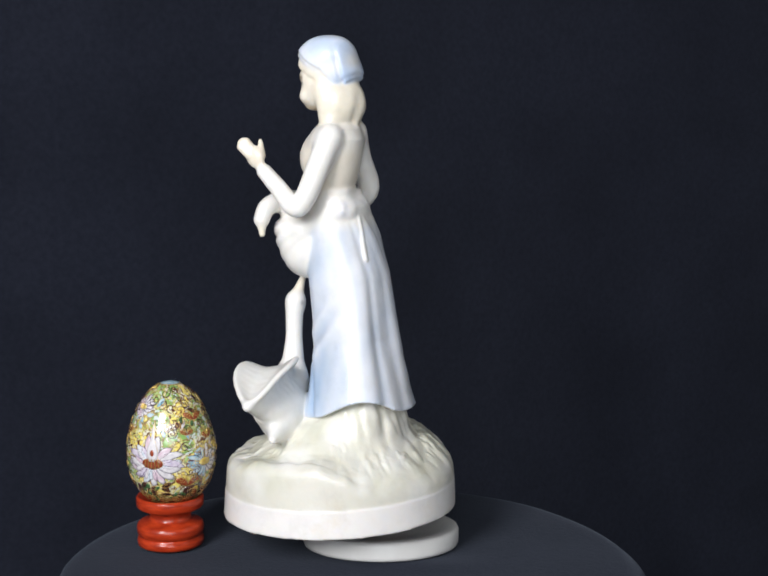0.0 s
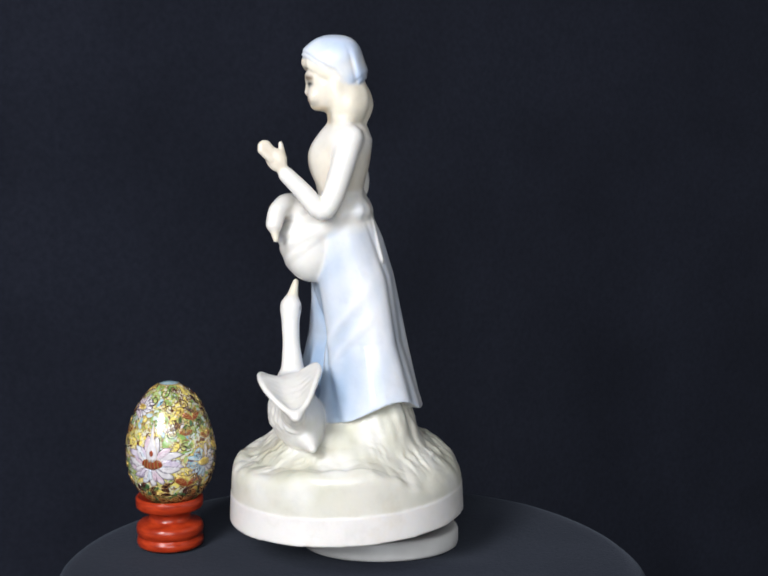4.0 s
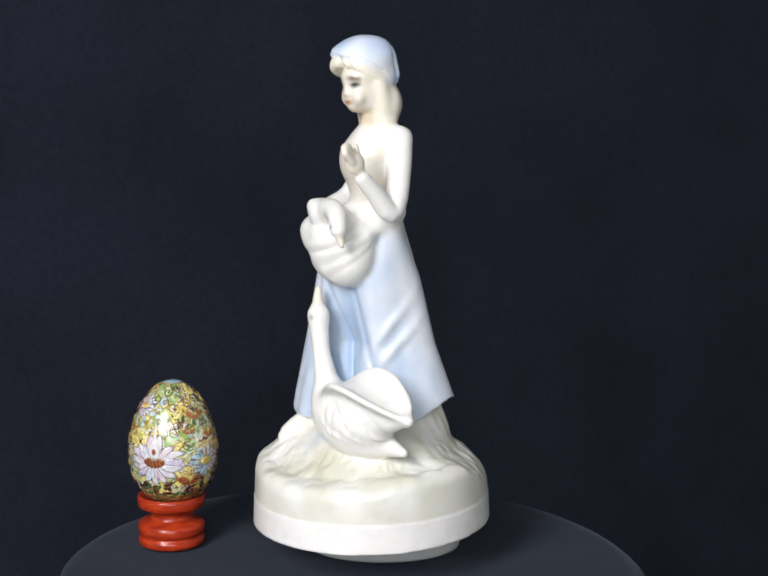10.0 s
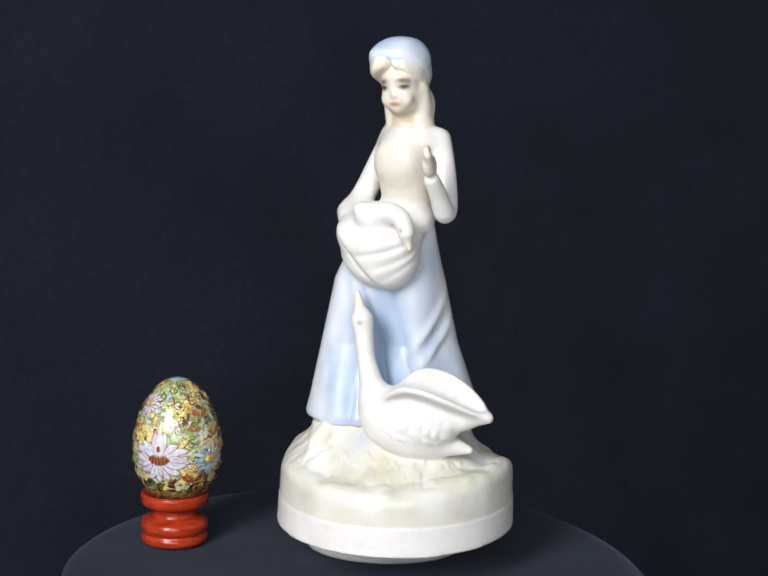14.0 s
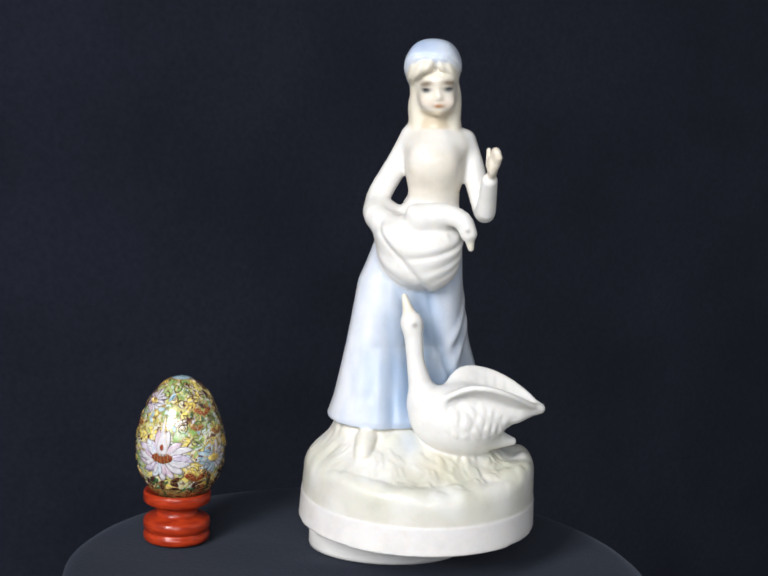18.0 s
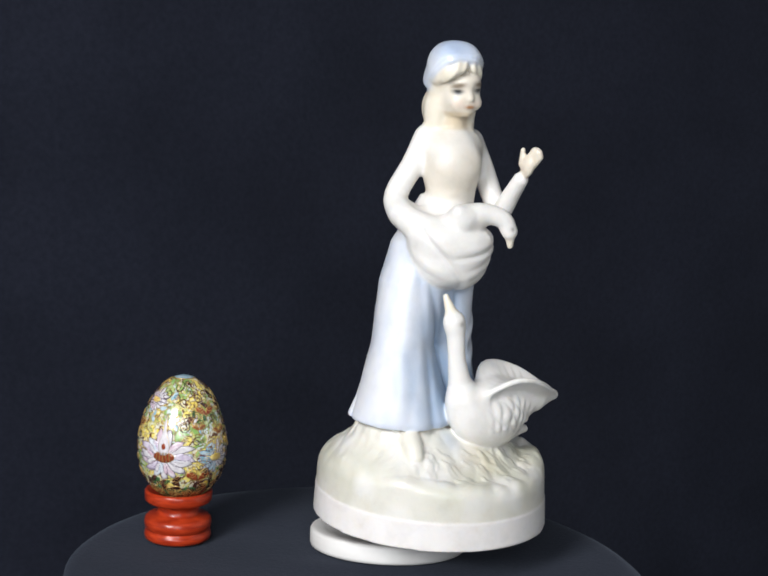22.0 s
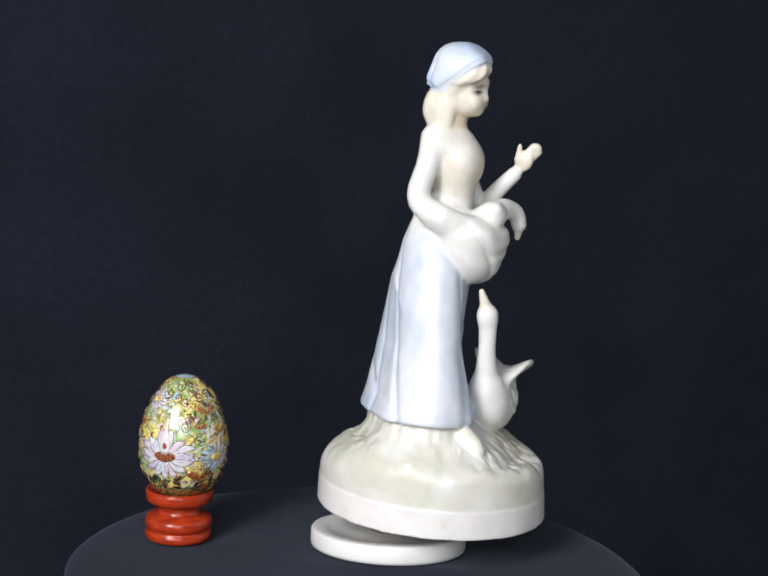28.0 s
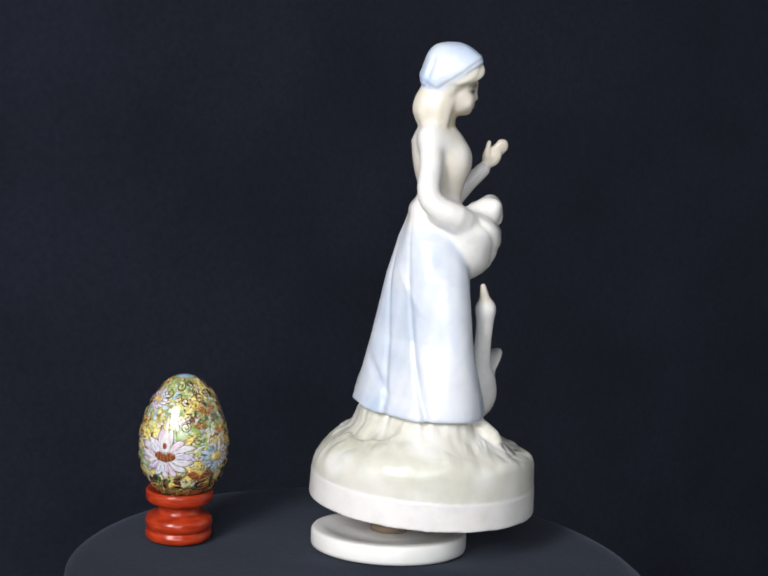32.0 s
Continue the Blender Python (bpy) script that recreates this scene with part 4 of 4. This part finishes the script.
    # rust-coloured heart scrolls near the foot
    for deg, h, size in ((30, 0.0165, 1.5), (45, 0.0470, 1.2), (30, 0.0400, 0.8), (64, 0.0375, 1.0), (-74, 0.0140, 1.2), (6, 0.0060, 1.0), (52, 0.0100, 1.4), (-68, 0.0400, 0.9), (-20, 0.0062, 1.2), (-42, 0.0075, 1.0), (26, 0.0062, 1.2)):
        for flip in (-1, 1):
            field("scroll", radians(deg), h, petal_outline(0, -0.0018 * size, radians(90 - 38 * flip), 0.0048 * size, 0.0012 * size, -0.0014 * flip * size), RUST, 0.0005, label="rust-red enamel scroll")
            part("wire", wire(radians(deg), h, spiral(0.0021 * flip * size, 0.0012 * size, 0.0017 * size, 1.57, 1.6, flip), 0.00024), GILT, egg)
    # dark scrolls and leaves, thick towards the foot; with the band they also paint its shade
    part("shaded_foot_band", lathe([(egg_radius(0.02) + 0.00004, EGG_LOW + EGG_TALL * 0.02)] + [(egg_radius(k) + 0.00016, EGG_LOW + EGG_TALL * k) for k in (0.03, 0.06, 0.09, 0.12, 0.155)]
                             + [(egg_radius(0.16) - 0.0001, EGG_LOW + EGG_TALL * 0.16)], 96), UMBER, egg, "dark brown enamel foot with its shade put in")
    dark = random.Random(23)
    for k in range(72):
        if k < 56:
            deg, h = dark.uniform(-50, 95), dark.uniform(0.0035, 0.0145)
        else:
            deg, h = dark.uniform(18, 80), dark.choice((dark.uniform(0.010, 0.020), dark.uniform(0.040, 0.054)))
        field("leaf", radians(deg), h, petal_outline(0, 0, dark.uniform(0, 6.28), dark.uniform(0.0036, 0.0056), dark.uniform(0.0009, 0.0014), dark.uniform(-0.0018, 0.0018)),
              dark.choice((UMBER, UMBER, PINE)), 0.0005, k % 3 == 0, label="dark enamel leaf, deepening the egg's shaded parts")
    # leaves and curls in between
    rng = random.Random(11)
    spots = []
    tries = 0
    while len(spots) < 150 and tries < 4000:
        tries += 1
        deg, h = rng.uniform(-180, 180), rng.uniform(0.006, 0.0585)
        if len(spots) < 105:
            deg = rng.uniform(-92, 92)
        r = egg_radius(h / EGG_TALL)
        place = (r * radians(deg), h)
        if abs(radians(deg) - az) * r < 0.0145 and abs(h - 0.0255) < 0.0140:
            continue
        if any(math.hypot(place[0] - q[0], place[1] - q[1]) < 0.0030 for q in spots):
            continue
        spots.append(place)
        k = rng.random()
        at = radians(deg)
        if k < 0.22:
            field("leaf", at, h, petal_outline(0, 0, rng.uniform(0, 6.28), rng.uniform(0.0034, 0.0052), rng.uniform(0.0008, 0.0013), rng.uniform(-0.0012, 0.0012)),
                  rng.choice((LEAF, LEAF, SKY, PEARL)), 0.0004)
        elif k < 0.36:
            field("leaf", at, h, petal_outline(0, 0, rng.uniform(0, 6.28), rng.uniform(0.003, 0.0045), rng.uniform(0.0009, 0.0013), rng.uniform(-0.001, 0.001)),
                  rng.choice((AMBER, AMBER, PEARL)), 0.0004)
        else:
            part("wire", wire(at, h, spiral(0, 0, rng.uniform(0.0015, 0.0027), rng.uniform(0, 6.28), rng.uniform(1.1, 1.8), rng.choice((-1, 1))), 0.00023), rng.choice((GILT, UMBER, UMBER)), egg)
    # blue cap field at the top
    part("cap", lathe([(egg_radius(k) + 0.0003, EGG_LOW + EGG_TALL * k + 0.0002) for k in (0.987, 0.990, 0.994, 0.997)] + [(0, EGG_LOW + EGG_TALL + 0.0004)], 32), SKY, egg, "pale blue enamel cap")
    part("wire", lathe([(egg_radius(0.986) + 0.0001, EGG_LOW + EGG_TALL * 0.985), (egg_radius(0.986) + 0.0006, EGG_LOW + EGG_TALL * 0.986), (egg_radius(0.986) + 0.0001, EGG_LOW + EGG_TALL * 0.989)], 32), GILT, egg)
    return tagged(egg, "cloisonne enamel egg with gilt wires and a pink flower", "egg")


room()
backdrop()
TABLE, TABLE_CLOTH = table()
DISC = turntable_disc()
FIGURINE = figurine()
STAND = egg_stand()
EGG = cloisonne_egg()

# seconds, turn of the figurine, lean of the table (degrees)
PATH = [(0, -120.7, -0.05), (1, -115.0, -0.10), (2, -109.2, -0.16), (3, -103.4, -0.20), (4, -97.6, -0.20), (5, -91.8, -0.17),
        (6, -85.8, -0.14), (7, -79.8, -0.12), (8, -73.5, -0.06), (9, -67.2, 0.04), (10, -60.7, 0.36), (11, -54.1, 0.76),
        (12, -47.5, 1.04), (13, -40.8, 1.24), (14, -34.1, 1.38), (15, -27.3, 1.57), (16, -20.5, 1.80), (17, -13.7, 1.96),
        (18, -6.8, 2.10), (19, 0.0, 2.23), (20, 6.8, 2.33), (21, 13.5, 2.42), (22, 20.2, 2.49), (23, 26.8, 2.56),
        (24, 33.5, 2.60), (25, 40.2, 2.65), (26, 46.9, 2.69), (27, 53.5, 2.72), (28, 60.1, 2.74), (29, 66.7, 2.78),
        (30, 73.3, 2.81), (31, 79.8, 2.81), (32, 86.2, 2.79)]


def motions():
    """The figurine turns on its spindle; its weight slowly tips the table with all that stands on it."""
    pivot = Matrix.Translation((-0.0333, 0.0, -0.0723))
    lean = [(t, pivot @ pose(0, 0, 0, 0, a, 0) @ pivot.inverted()) for t, _, a in PATH]
    stand = pose(EGG_X, EGG_Y, 0)
    for thing, at in ((TABLE, Matrix.Identity(4)), (TABLE_CLOTH, Matrix.Identity(4)), (DISC, pose(-0.0006, 0, 0, -4, 0, 0)), (STAND, stand), (EGG, pose(EGG_X + 0.0013, EGG_Y, 0))):
        walk(thing, [(t, m @ at) for t, m in lean])
    walk(FIGURINE, [(t, m @ pose(-0.0004, 0, DISC_Z, 0, -0.1, 0) @ pose(0, 0, 0, 0, 0.2, r)) for (t, m), (_, r, _) in zip(lean, PATH)])


motions()
